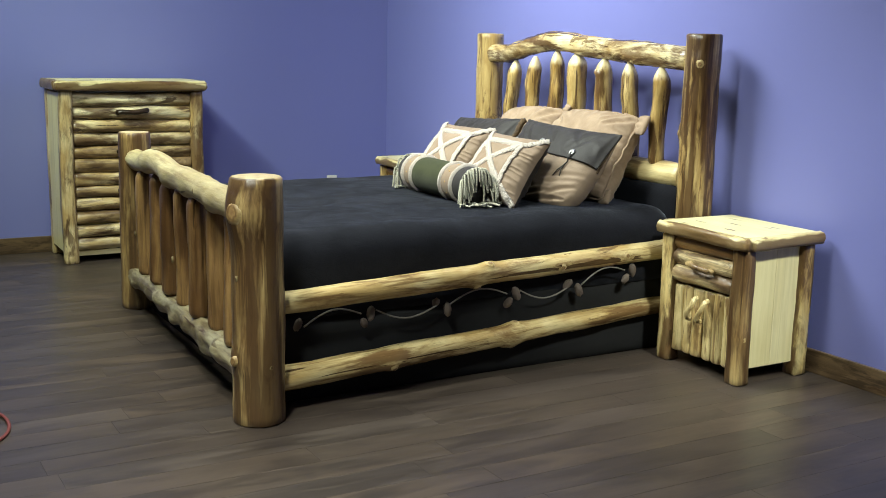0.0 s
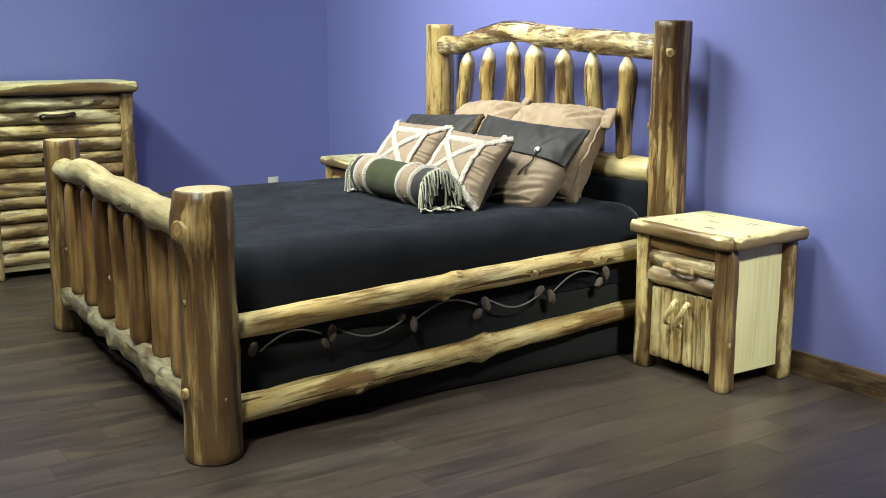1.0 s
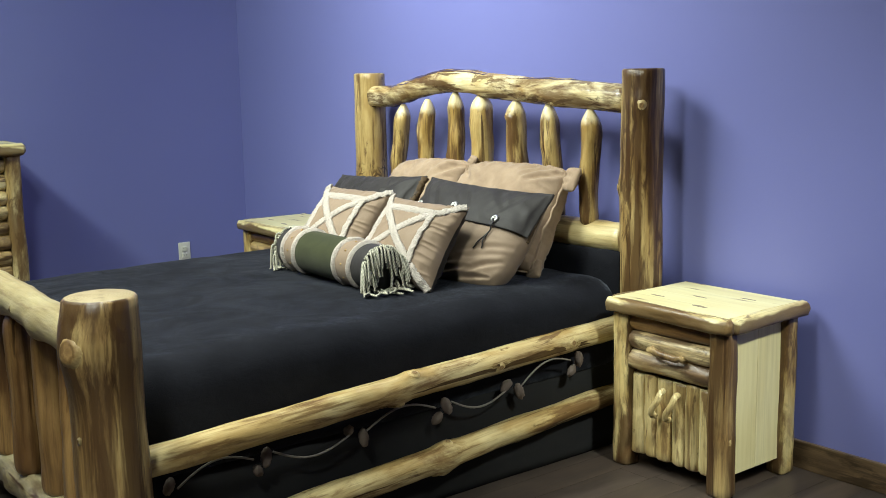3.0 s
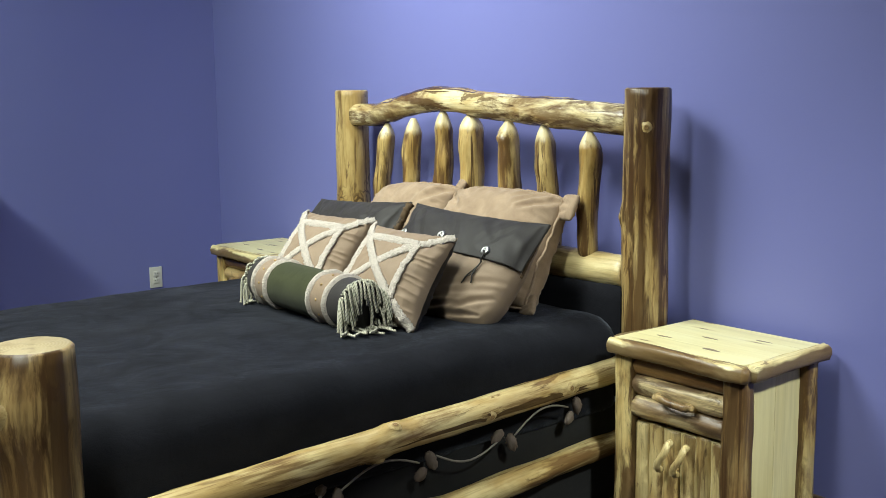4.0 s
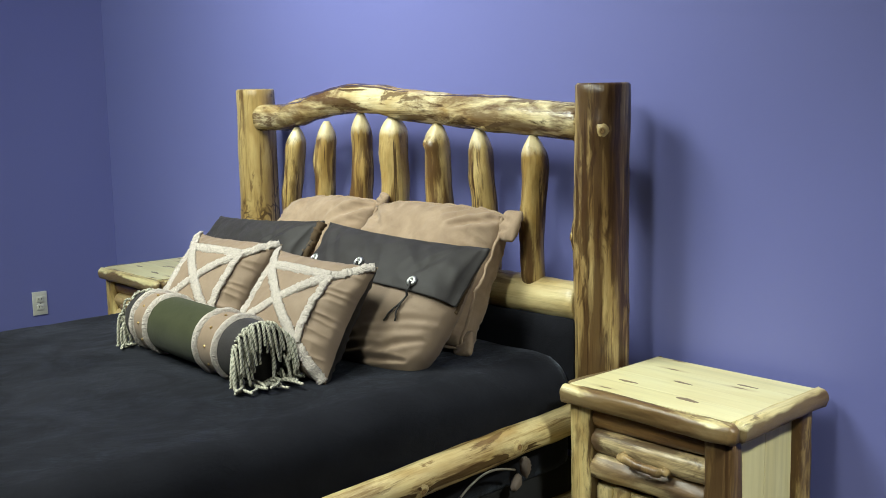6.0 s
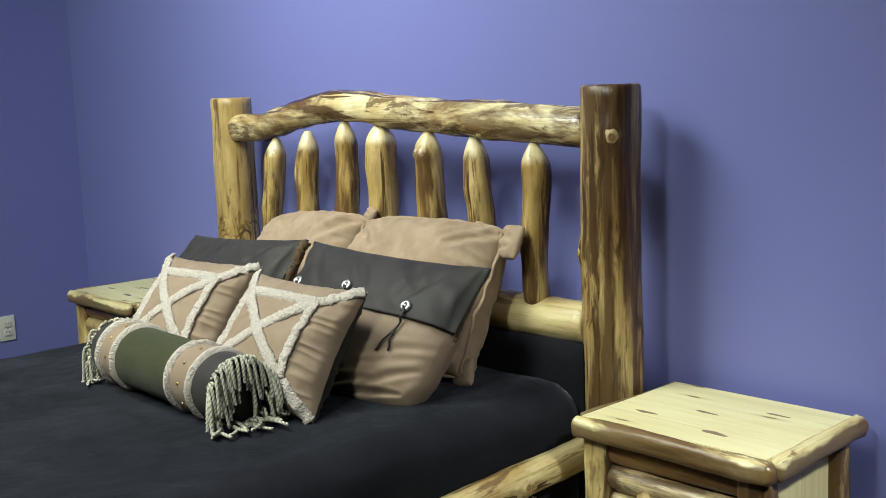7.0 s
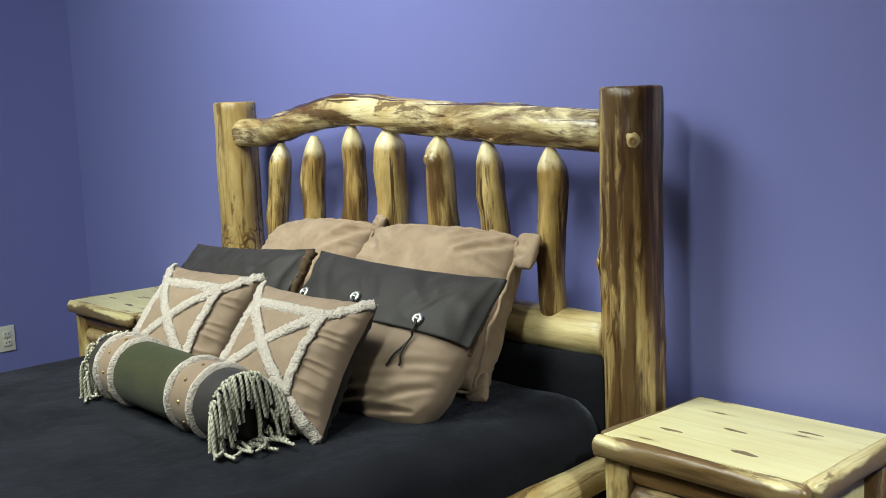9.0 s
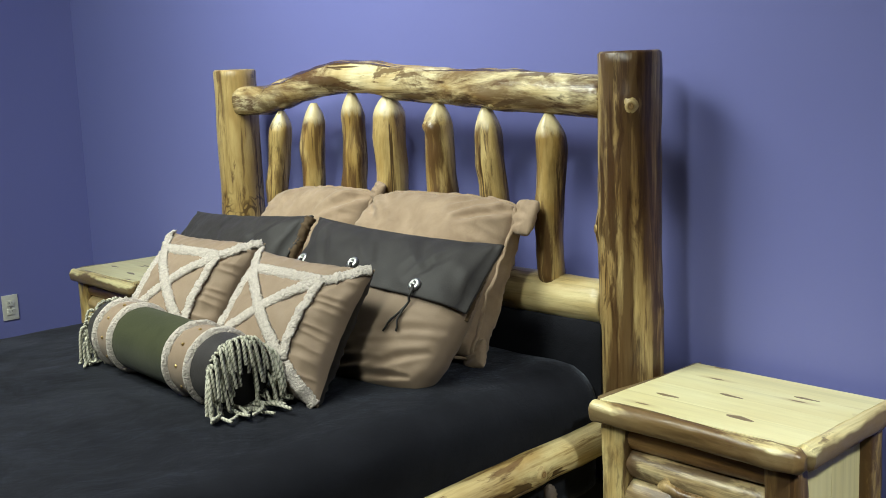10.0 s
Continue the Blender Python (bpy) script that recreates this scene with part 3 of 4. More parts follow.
def bedding_bm(lo, hi, radius, seed, step=0.05, amp=0.006):
    """A padded block with rounded edges."""
    bm = bmesh.new()
    size = [b - a for a, b in zip(lo, hi)]
    cnt = [max(2, int(s / step)) for s in size]
    bmesh.ops.create_cube(bm, size=1)
    bmesh.ops.subdivide_edges(bm, edges=[e for e in bm.edges if abs(e.verts[0].co.x - e.verts[1].co.x) > 0.5], cuts=cnt[0], use_grid_fill=True)
    bmesh.ops.subdivide_edges(bm, edges=[e for e in bm.edges if abs(e.verts[0].co.y - e.verts[1].co.y) > 0.5], cuts=cnt[1], use_grid_fill=True)
    bmesh.ops.subdivide_edges(bm, edges=[e for e in bm.edges if abs(e.verts[0].co.z - e.verts[1].co.z) > 0.5], cuts=cnt[2], use_grid_fill=True)
    for v in bm.verts:
        p = Vector([lo[i] + (v.co[i] + 0.5) * size[i] for i in range(3)])
        core = Vector([min(max(p[i], lo[i] + radius), hi[i] - radius) for i in range(3)])
        core.z = min(p.z, hi[2] - radius)
        out = p - core
        if out.length > 1e-6:
            p = core + out.normalized() * min(out.length, radius)
        w = rough_noise((p.x * 3, p.y * 3, p.z * 3), seed) + 0.4 * rough_noise((p.x * 9, p.y * 6, p.z * 9), seed + 1)
        n = out.normalized() if out.length > 1e-6 else Vector((0, 0, 0))
        v.co = p + n * (w * amp)
    return bm


spread = thing("bedspread", "smooth black suede bedspread tucked over the mattress", "bedspread", pose(0, -1.2, 0.3))
part("cover", bedding_bm((-0.78, -2.09, 0.30), (0.80, -0.23, 0.605), 0.11, 3, 0.04, 0.012), BLACK, spread, "", Matrix())
part("rear_tuck", bedding_bm((-0.79, -0.245, 0.32), (0.765, -0.20, 0.69), 0.012, 6, 0.06, 0.006), BLACK, spread, "loose black cloth tucked up at the headboard", Matrix())
skirt = thing("box_spring", "black cloth covered box spring between the bed rails", "box spring", pose(0, -1.2, 0))
part("cover", bedding_bm((-0.76, -2.10, 0.0), (0.80, -0.24, 0.31), 0.02, 5, 0.08, 0.004), SKIRT, skirt, "", Matrix())

for y in (-2.092, -0.25):
    part("hem", tube_bm([(x, y, 0.006 + 0.003 * rough_noise((x * 4, y, 0), 3)) for x in [-0.75 + 1.5 * k / 30 for k in range(31)]], 0.006, 8), SKIRT, skirt, "", Matrix())
for x in (-0.752, 0.792):
    part("hem", tube_bm([(x, y, 0.006 + 0.003 * rough_noise((x, y * 4, 0), 3)) for y in [-2.09 + 1.84 * k / 36 for k in range(37)]], 0.006, 8), SKIRT, skirt, "", Matrix())

# ---- pillows ----
def crease(u, v, line):
    """How deep a fold lies at u, v; line: its two ends, half width and depth."""
    u0, v0, u1, v1, wide, deep = line
    du, dv = u1 - u0, v1 - v0
    k = min(1.0, max(0.0, ((u - u0) * du + (v - v0) * dv) / (du * du + dv * dv)))
    d = math.hypot(u - u0 - k * du, v - v0 - k * dv) / (wide * (0.4 + 0.6 * math.sin(math.pi * min(1.0, 0.15 + 0.7 * k))))
    return deep * (math.exp(-d * d) - 0.45 * math.exp(-((d - 1.7) / 0.8) ** 2)) * (0.35 + 0.65 * math.sin(math.pi * k))


def pillow_surface(w, h, t, seed, pull=0.05, power=0.5, flange=0.0, wrinkle=0.006, sag=0.15, taper=0.0, pleat=0.0, corners=(0, 0, 0, 0), folds=(), bulk=2.4, rear=1.0):
    """Front surface of a pillow at u, v in -1..1 (side 1: front, -1: back). Local x: width, z: height, -y: front.
    corners: how far the lower two and the upper two corners are rounded in. bulk: how boxy the filling is. rear: how much fuller the back is."""
    core = 1 - flange

    def at(u, v, side=1, lift=0.0):
        cu, cv = min(1, abs(u) / core), min(1, abs(v) / core)
        full = max(0.0, (1 - cu ** bulk) * (1 - cv ** bulk)) ** power
        low = max(0.0, -v)
        k = corners[(2 if v > 0 else 0) + (1 if u > 0 else 0)] * (abs(u) * abs(v)) ** 3
        ru, rv = u * (1 - k), v * (1 - k)
        x = w / 2 * ru * (1 - pull * (1 - v * v)) * (1 - taper * low)
        z = h / 2 + h / 2 * rv * (1 - pull * (1 - u * u))
        thick = t / 2 * full * (1 - sag * v) * (rear if side < 0 else 1)
        edge = 1 - full
        ridge = abs(rough_noise((u * 5 + v, v * 3.4 - u, side * 2), seed + 7)) - 0.25
        fold = wrinkle * (0.35 + edge) * (rough_noise((u * 3.2, v * 3.2, side * 3), seed) + 0.6 * rough_noise((u * 9 + v * 2, v * 4 - u * 2, side * 2), seed + 2) - 1.1 * ridge)
        rim = max(0.0, abs(u) - 0.5) * (1 - cu ** 10)
        fold += pleat * rim * (1 - 2 * abs(math.sin(v * 17 + 3.5 * rough_noise((u * 1.2, v * 4, 4), seed))) ** 0.6)
        if side > 0:
            fold -= sum(crease(u, v, line) for line in folds)
        wave = 0.016 * (1 if flange else 0.25) * edge ** 4 * rough_noise((u * 6, v * 6, 0), seed + 4)
        return Vector((x, -side * (thick + fold * min(1, 4 * full) + lift) + wave, z + (wave if flange else 0)))
    return at


def grid_bm(at, lift=0.0, u0=-1.0, u1=1.0, v0=-1.0, v1=1.0, nu=30, nv=30, sides=(1, -1), rim=0.0):
    """A sheet over the surface, or both sheets joined round the edge; lift: a height, or one for each u, v."""
    bm = bmesh.new()
    sheets = []
    for side in sides:
        sheet = []
        for j in range(nv + 1):
            v = v0 + (v1 - v0) * j / nv
            us = [u0 + (u1 - u0) * i / nu for i in range(nu + 1)]
            sheet.append([bm.verts.new(at(u, v, side, lift(u, v) if callable(lift) else lift)) for u in us])
        sheets.append(sheet)
    if rim:
        sheets.append([[bm.verts.new(v.co + Vector((0, rim, 0))) for v in row] for row in sheets[0]])
    for sheet in sheets:
        for j in range(nv):
            for i in range(nu):
                bm.faces.new((sheet[j][i], sheet[j][i + 1], sheet[j + 1][i + 1], sheet[j + 1][i]))
    if len(sheets) == 2:
        a, b = sheets
        border = [(0, i) for i in range(nu)] + [(j, nu) for j in range(nv)] + [(nv, nu - i) for i in range(nu)] + [(nv - j, 0) for j in range(nv)]
        for (j, i), (l, k) in zip(border, border[1:] + border[:1]):
            bm.faces.new((a[j][i], a[l][k], b[l][k], b[j][i]))
        if not rim:
            bmesh.ops.remove_doubles(bm, verts=bm.verts, dist=0.0004)
    return bm


def pillow_pose(x, y, z, lean, yaw, roll=0):
    return pose(x, y, z) @ pose(0, 0, 0, 0, 0, yaw) @ pose(0, 0, 0, -lean) @ pose(0, 0, 0, 0, roll, 0)


def strip(name, parent, at, path, radius, material, m, seed, lift=0.003, flat=0.6, step=0.004, lump=0.55):
    pts = []
    for (u0, v0), (u1, v1) in zip(path, path[1:]):
        n = max(3, int((at(u1, v1) - at(u0, v0)).length / step))
        pts += [at(u0 + (u1 - u0) * k / n, v0 + (v1 - v0) * k / n, 1, lift) for k in range(n if (u1, v1) != path[-1] else n + 1)]
    return part(name, tube_bm(pts, radius, 12, lump, seed, (Vector((0, -1, 0)), flat)), material, parent, "", m)


def sham(x, y, z, lean, yaw, seed, w, h, roll, corners, folds, tufts):
    m = pillow_pose(x, y, z, lean, yaw, roll)
    at = pillow_surface(w, h, 0.19, seed, 0.01, 0.45, 0.0, 0.010, taper=-0.09, corners=corners, folds=folds, bulk=4.5, pleat=0.012)
    ob = thing("pillow_sham", "large tan suede pillow sham with ruffled flange against headboard", "pillow", m, "pillows on the bed")
    part("case", grid_bm(at, nu=90, nv=90), TAN, ob, "", m)
    for k, (tx, tz, size, turn) in enumerate(tufts):
        tuft = pillow_surface(size, size * 1.05, 0.030, seed + 3 + k, 0.02, 0.45, 0.0, 0.004, corners=(0.10, 0.10, 0.10, 0.10), folds=[(-0.9, 0.4, 0.5, 0.1, 0.2, 0.004), (-0.9, -0.5, 0.4, -0.3, 0.16, 0.003)])
        part("gathered_corner", grid_bm(tuft, nu=20, nv=20), TAN, ob, "", m @ pose(w / 2 + tx, -0.004, tz, 5, turn, -12))
    rim = [(-0.99, -0.99), (0.99, -0.99), (0.99, 0.99), (-0.99, 0.99), (-0.99, -0.99)]
    strip("ruffled_edge", ob, at, rim, 0.006, TAN, m, seed, 0.0, 0.7, 0.012)
    return ob


sham(-0.235, -0.47, 0.60, 31, 2, 71, 0.46, 0.425, -2, (0.05, 0.05, 0.20, 0.07), [(0.95, 0.95, 0.45, 0.5, 0.09, 0.014), (0.9, 0.6, 0.5, 0.35, 0.08, 0.008), (-0.5, 0.95, -0.2, 0.6, 0.07, 0.006)], [(-0.012, 0.392, 0.055, 20)])
sham(0.276, -0.485, 0.60, 32, 3, 75, 0.555, 0.438, 0, (0.08, 0.06, 0.08, 0.08),
     [(0.98, 0.9, 0.5, 0.6, 0.07, 0.016), (0.8, 0.98, 0.4, 0.7, 0.06, 0.012), (0.55, 0.98, 0.3, 0.8, 0.05, 0.008), (-0.98, 0.85, -0.55, 0.45, 0.08, 0.014), (-0.8, 0.95, -0.5, 0.7, 0.06, 0.008), (0.98, -0.3, 0.6, -0.1, 0.07, 0.008), (0.98, -0.7, 0.5, -0.6, 0.07, 0.010), (0.98, 0.3, 0.7, 0.25, 0.06, 0.006)],
     [(0.008, 0.345, 0.092, 6), (0.020, -0.012, 0.075, -20)])


def envelope(x, y, z, lean, yaw, seed, w, h, lining, roll=0, drop=0.0):
    m = pillow_pose(x, y, z, lean, yaw, roll)
    at = pillow_surface(w, h, 0.175, seed, 0.05, 0.42, 0.0, 0.006, taper=0.12, corners=(0.2, 0.13, 0.0, 0.0),
                        folds=[(-0.25, 0.95, 0.05, 0.45, 0.06, 0.004), (0.3, 0.98, 0.62, 0.5, 0.06, 0.005), (0.8, 0.92, 0.5, 0.3, 0.05, 0.004), (-0.8, 0.9, -0.5, 0.3, 0.06, 0.004),
                               (-0.35, -0.86, 0.35, -0.62, 0.05, 0.007), (0.25, -0.60, 0.9, -0.30, 0.05, 0.006), (-0.15, -0.92, 0.5, -0.70, 0.045, 0.008), (0.45, -0.80, 0.92, -0.45, 0.045, 0.007),
                               (0.05, -0.95, 0.85, -0.80, 0.04, 0.010), (0.3, -0.45, 0.95, -0.15, 0.06, 0.005), (-0.8, -0.8, -0.4, -0.5, 0.06, 0.006)])
    ob = thing("envelope_pillow", "tan satin pillow with charcoal leather flap and silver conchos", "pillow", m, "pillows on the bed")
    part("case", grid_bm(at, nu=96, nv=96), SATIN, ob, "", m)

    def stand_off(u, v):
        return 0.007 + 0.022 * max(0.0, abs(u)) ** 5 * max(0.0, 0.9 - v)

    part("flap", grid_bm(at, stand_off, -1.03, 1.03, 0.12, 1.02, 80, 40, (1,), 0.008), CHARCOAL, ob, "charcoal leather flap", m)
    hem = pillow_surface(0.085, 0.022, 0.02, seed + 6, 0.03, 0.5, 0.0, 0.006)
    part("gathered_hem", grid_bm(hem, nu=16, nv=8), SATIN, ob, "", m @ pose(w * 0.27, -0.012, 0.004, 0, 4, 0))
    strip("lining", ob, at, [(1.0, 0.06), (1.0, 0.5), (1.0, 1.0)], lining, LINING, m, seed, 0.002, 0.8)
    for u, v in ((-0.84, 0.34), (-0.13, 0.38), (0.60, 0.26)):
        v += drop
        p = at(u, v, 1, 0.012)
        turn = Matrix.Translation(p) @ pose(0, 0, 0, 90 - 10, 0, 0)
        bm = bmesh.new()
        rings = []
        for r, hgt in ((0.0155, -0.004), (0.016, 0.0), (0.0125, 0.003), (0.007, 0.0045), (0.006, 0.001)):
            ring = [bm.verts.new((r * (1 + 0.05 * math.cos(10 * a)) * math.cos(a), r * (1 + 0.05 * math.cos(10 * a)) * math.sin(a), hgt)) for a in [2 * math.pi * k / 20 for k in range(20)]]
            if rings:
                for k in range(20):
                    bm.faces.new((rings[-1][k], rings[-1][(k + 1) % 20], ring[(k + 1) % 20], ring[k]))
            rings.append(ring)
        bm.faces.new(rings[-1])
        concho = part("concho", bm, SILVER, ob, "silver concho button", m @ turn)
        for k, (du, dv) in enumerate(((-0.09, -0.62), (0.02, -0.58))):
            pts = []
            for i in range(13):
                s = i / 12
                uu, vv = u + du * s * s + 0.02 * math.sin(5 * s + k), v - 0.01 + dv * s
                pts.append(at(uu, vv, 1, 0.016 if vv > 0.08 else 0.007))
            part("thong", tube_bm(pts, 0.0026, 6), THONG, concho, "", m)
    return ob


envelope(-0.285, -0.725, 0.590, 33, -5.5, 81, 0.635, 0.385, 0.017, -4, -0.16)
envelope(0.390, -0.735, 0.584, 33.5, 7, 84, 0.595, 0.400, 0.006, 3)


def trimmed(x, y, z, lean, yaw, seed, w, h, roll=0):
    m = pillow_pose(x, y, z, lean, yaw, roll)
    at = pillow_surface(w, h, 0.185, seed, 0.075, 0.46, 0.0, 0.007, pleat=0.013, taper=-0.04, rear=0.9)
    ob = thing("throw_pillow", "small tan satin pillow crossed with cream chenille trim", "pillow", m, "pillows on the bed")
    part("case", grid_bm(at, nu=110, nv=110, sides=(1,)), SATIN, ob, "", m)
    part("back", grid_bm(at, nu=40, nv=40, sides=(-1,)), DARKSATIN, ob, "dark brown back cloth", m)
    e, i = 0.98, 0.61
    for k, path in enumerate([[(-e, -e), (-i, -i), (0, 0), (i, i), (e, e)], [(-e, e), (-i, i), (0, 0), (i, -i), (e, -e)],
                              [(-i, i), (i, i)], [(i, i), (i, -i)], [(i, -i), (-i, -i)], [(-i, -i), (-i, i)]]):
        strip("trim", ob, at, path, 0.0145, TRIM, m, seed + k, 0.001, 0.42, 0.0028, 0.42)
    return ob


trimmed(-0.088, -0.945, 0.60, 36, 10, 91, 0.36, 0.36, 1)
trimmed(0.332, -0.937, 0.605, 35, 5.5, 94, 0.405, 0.334, 2)


def bolster():
    a, b, r = Vector((-0.184, -1.015, 0.687)), Vector((0.436, -1.043, 0.686)), 0.079
    m = axis_pose(a, b, (0, -1, 0))
    length = (b - a).length
    ob = thing("bolster_pillow", "olive suede bolster pillow with leather bands, cream trim, rope fringe", "pillow", pose(0.05, -1.06, 0.6), "pillows on the bed")

    def ring_part(name, z0, z1, mat, label="", grow=0.0, lump=0.02, seed=1, n=8):
        bm = bmesh.new()
        rings = []
        for i in range(n + 1):
            z = z0 + (z1 - z0) * i / n
            g = grow * math.sin(math.pi * i / n) ** 0.5 if grow else 0
            ring = []
            for k in range(40):
                t = 2 * math.pi * k / 40
                rr = (r + g) * (1 + lump * rough_noise((math.cos(t), math.sin(t), z * 7), 4)) + (0.003 * rough_noise((math.cos(t) * 9, math.sin(t) * 9, z * 160), seed) if grow else 0)
                rr *= 1 - 0.06 * (abs(z / length - 0.5) * 2) ** 6
                ring.append(bm.verts.new((rr * math.cos(t), rr * math.sin(t), z)))
            if rings:
                for k in range(40):
                    bm.faces.new((rings[-1][k], rings[-1][(k + 1) % 40], ring[(k + 1) % 40], ring[k]))
            rings.append(ring)
        if z0 < 0.001:
            bm.faces.new(rings[0])
        if z1 > length - 0.001:
            bm.faces.new(rings[-1])
        return part(name, bm, mat, ob, label, m)

    L = length
    ring_part("leather_band", 0, 0.061, CHARCOAL, "black leather band")
    ring_part("leather_band", L - 0.082, L, CHARCOAL, "black leather band")
    ring_part("body", 0.148, L - 0.180, GREEN, "olive green suede middle")
    for z0, z1 in ((0.061, 0.148), (L - 0.180, L - 0.082)):
        band = ring_part("suede_band", z0, z1, SATIN, "tan suede band with brass studs", 0.0015)
        for k in range(10):
            t = 2 * math.pi * k / 10 + 0.2
            bm = bmesh.new()
            bmesh.ops.create_uvsphere(bm, u_segments=8, v_segments=5, radius=0.0045)
            part("stud", bm, BRASS, band, "", m @ Matrix.Translation(((r + 0.001) * math.cos(t), (r + 0.001) * math.sin(t), (z0 + z1) / 2)))
        for zc in (z0, z1):
            ring_part("trim", zc - 0.011, zc + 0.011, TRIM, "cream chenille trim", 0.011, 0.02, int(zc * 1000), 6)
    rnd = random.Random(5)
    for end, z in ((1, L), (-1, 0.0)):
        for k in range(78):
            inner = k >= 56
            t = 2 * math.pi * (k + rnd.uniform(-0.3, 0.3)) / (22 if inner else 56)
            rim = r * (0.62 if inner else 0.97)
            start = m @ Vector((rim * math.cos(t), rim * math.sin(t), z))
            if inner and start.z < a.z - 0.01:
                continue
            out = (m.to_3x3() @ Vector((0.25 * math.cos(t), 0.25 * math.sin(t), end))).normalized()
            pts, p = [], start.copy()
            span = rnd.uniform(0.065, 0.115) if end > 0 else rnd.uniform(0.06, 0.095)
            speed = out * (rnd.uniform(0.2, 0.75) if end > 0 else rnd.uniform(-0.04, 0.05)) + Vector((rnd.uniform(-0.2, 0.2), rnd.uniform(-0.36, 0.36), rnd.uniform(0.0, 0.25)))
            drift = Vector((rnd.uniform(-0.03, 0.05) if end > 0 else rnd.uniform(0.0, 0.03), rnd.uniform(-0.04, 0.045), 0))
            for i in range(15):
                pts.append(p.copy())
                p = p + speed.normalized() * span / 14
                rest = 0.611 + (k % 5) * 0.0025
                if p.z < rest:
                    p.z = rest
                    speed.z = max(speed.z, 0)
                    if Vector((speed.x, speed.y)).length < 0.15:
                        speed += Vector((0.12 * max(end, 0), rnd.uniform(-0.12, 0.06), 0)) * (1 if end > 0 else 0.4)
                else:
                    speed.z -= 0.30
                speed += drift
                speed.x *= 0.95
                speed.y *= 0.95
            part("fringe", rope_bm(pts, 0.0038, rnd.random() * 6), [CORD, CORD_GREY], ob, "twisted cream and grey rope fringe" if k == 0 else "", Matrix())
    return ob


def rope_bm(points, radius, phase):
    """A twisted two-strand cord."""
    bm = bmesh.new()
    fine = []
    pts = [Vector(p) for p in points]
    for p, q in zip(pts, pts[1:]):
        fine += [p.lerp(q, k / 3) for k in range(3)]
    fine.append(pts[-1])
    rings = []
    for i, p in enumerate(fine):
        t = fine[min(i + 1, len(fine) - 1)] - fine[max(i - 1, 0)]
        t = t.normalized() if t.length > 1e-6 else Vector((0, 0, -1))
        side = t.cross(Vector((0.31, 0.9, 0.3))).normalized()
        up = side.cross(t)
        ring = []
        for j in range(8):
            a = 2 * math.pi * j / 8
            r = radius * (0.72 + 0.42 * abs(math.cos(a + phase + i * 0.62)))
            ring.append(bm.verts.new(p + side * (r * math.cos(a)) + up * (r * math.sin(a))))
        if rings:
            for j in range(8):
                face = bm.faces.new((rings[-1][j], rings[-1][(j + 1) % 8], ring[(j + 1) % 8], ring[j]))
                face.material_index = 1 if abs(math.cos(2 * math.pi * (j + 0.5) / 8 + phase + i * 0.62)) < 0.45 else 0
        rings.append(ring)
    bm.faces.new(rings[0]), bm.faces.new(rings[-1])
    return bm


bolster()


# ---- pine cone garland on the side of the bed ----
def cone_bm(size, seed):
    bm = bmesh.new()
    bmesh.ops.create_uvsphere(bm, u_segments=18, v_segments=16, radius=size)
    for v in bm.verts:
        n = v.co.normalized()
        a = math.atan2(n.y, n.x)
        k = 1 + 0.20 * math.sin(5 * a + 7 * n.z) * math.sin(10 * n.z) * (1 - n.z * n.z) + 0.2 * rough_noise(n * 3, seed)
        k *= 1.12 - 0.3 * n.z
        v.co = Vector((n.x * 0.64, n.y * 0.70, n.z * 1.25)) * size * k
    return bm


garland = thing("garland", "wire vine garland with small brown pine cones along bed side", "garland", pose(0.84, -1.2, 0.3))
SPOTS = [(-2.02, 0.283), (-1.738, 0.296), (-1.428, 0.307), (-1.113, 0.310), (-0.818, 0.324), (-0.535, 0.355)]
GX = 0.845
for i, (y, z) in enumerate(SPOTS):
    for k in range(1 if i == 0 else 2):
        dy, dz = ((0.012, 0.016), (-0.018, -0.020))[k]
        if i in (2, 4):
            dy, dz = ((0.02, -0.012), (-0.028, 0.014))[k]
        part("pine_cone", cone_bm((0.0195, 0.0175)[k] * (0.85 if i == 0 else 1), i * 3 + k), CONE, garland, "", pose(GX, y + dy, z + dz, (-25, 35)[k] + 9 * (i % 3), 0, 40 * i))
    if i + 1 < len(SPOTS):
        y1, z1 = SPOTS[i + 1]
        up = 1 if i % 2 == 0 else -1
        pts = [(GX + 0.004, y + 0.03 + (y1 - y - 0.06) * s, z + (z1 - z) * s + up * 0.038 * math.sin(math.pi * s) + (0.02 * (1 - s) if up < 0 else 0.012 * s)) for s in [q / 18 for q in range(19)]]
        part("vine", tube_bm(pts, 0.0031, 6), WIRE, garland, "", Matrix())


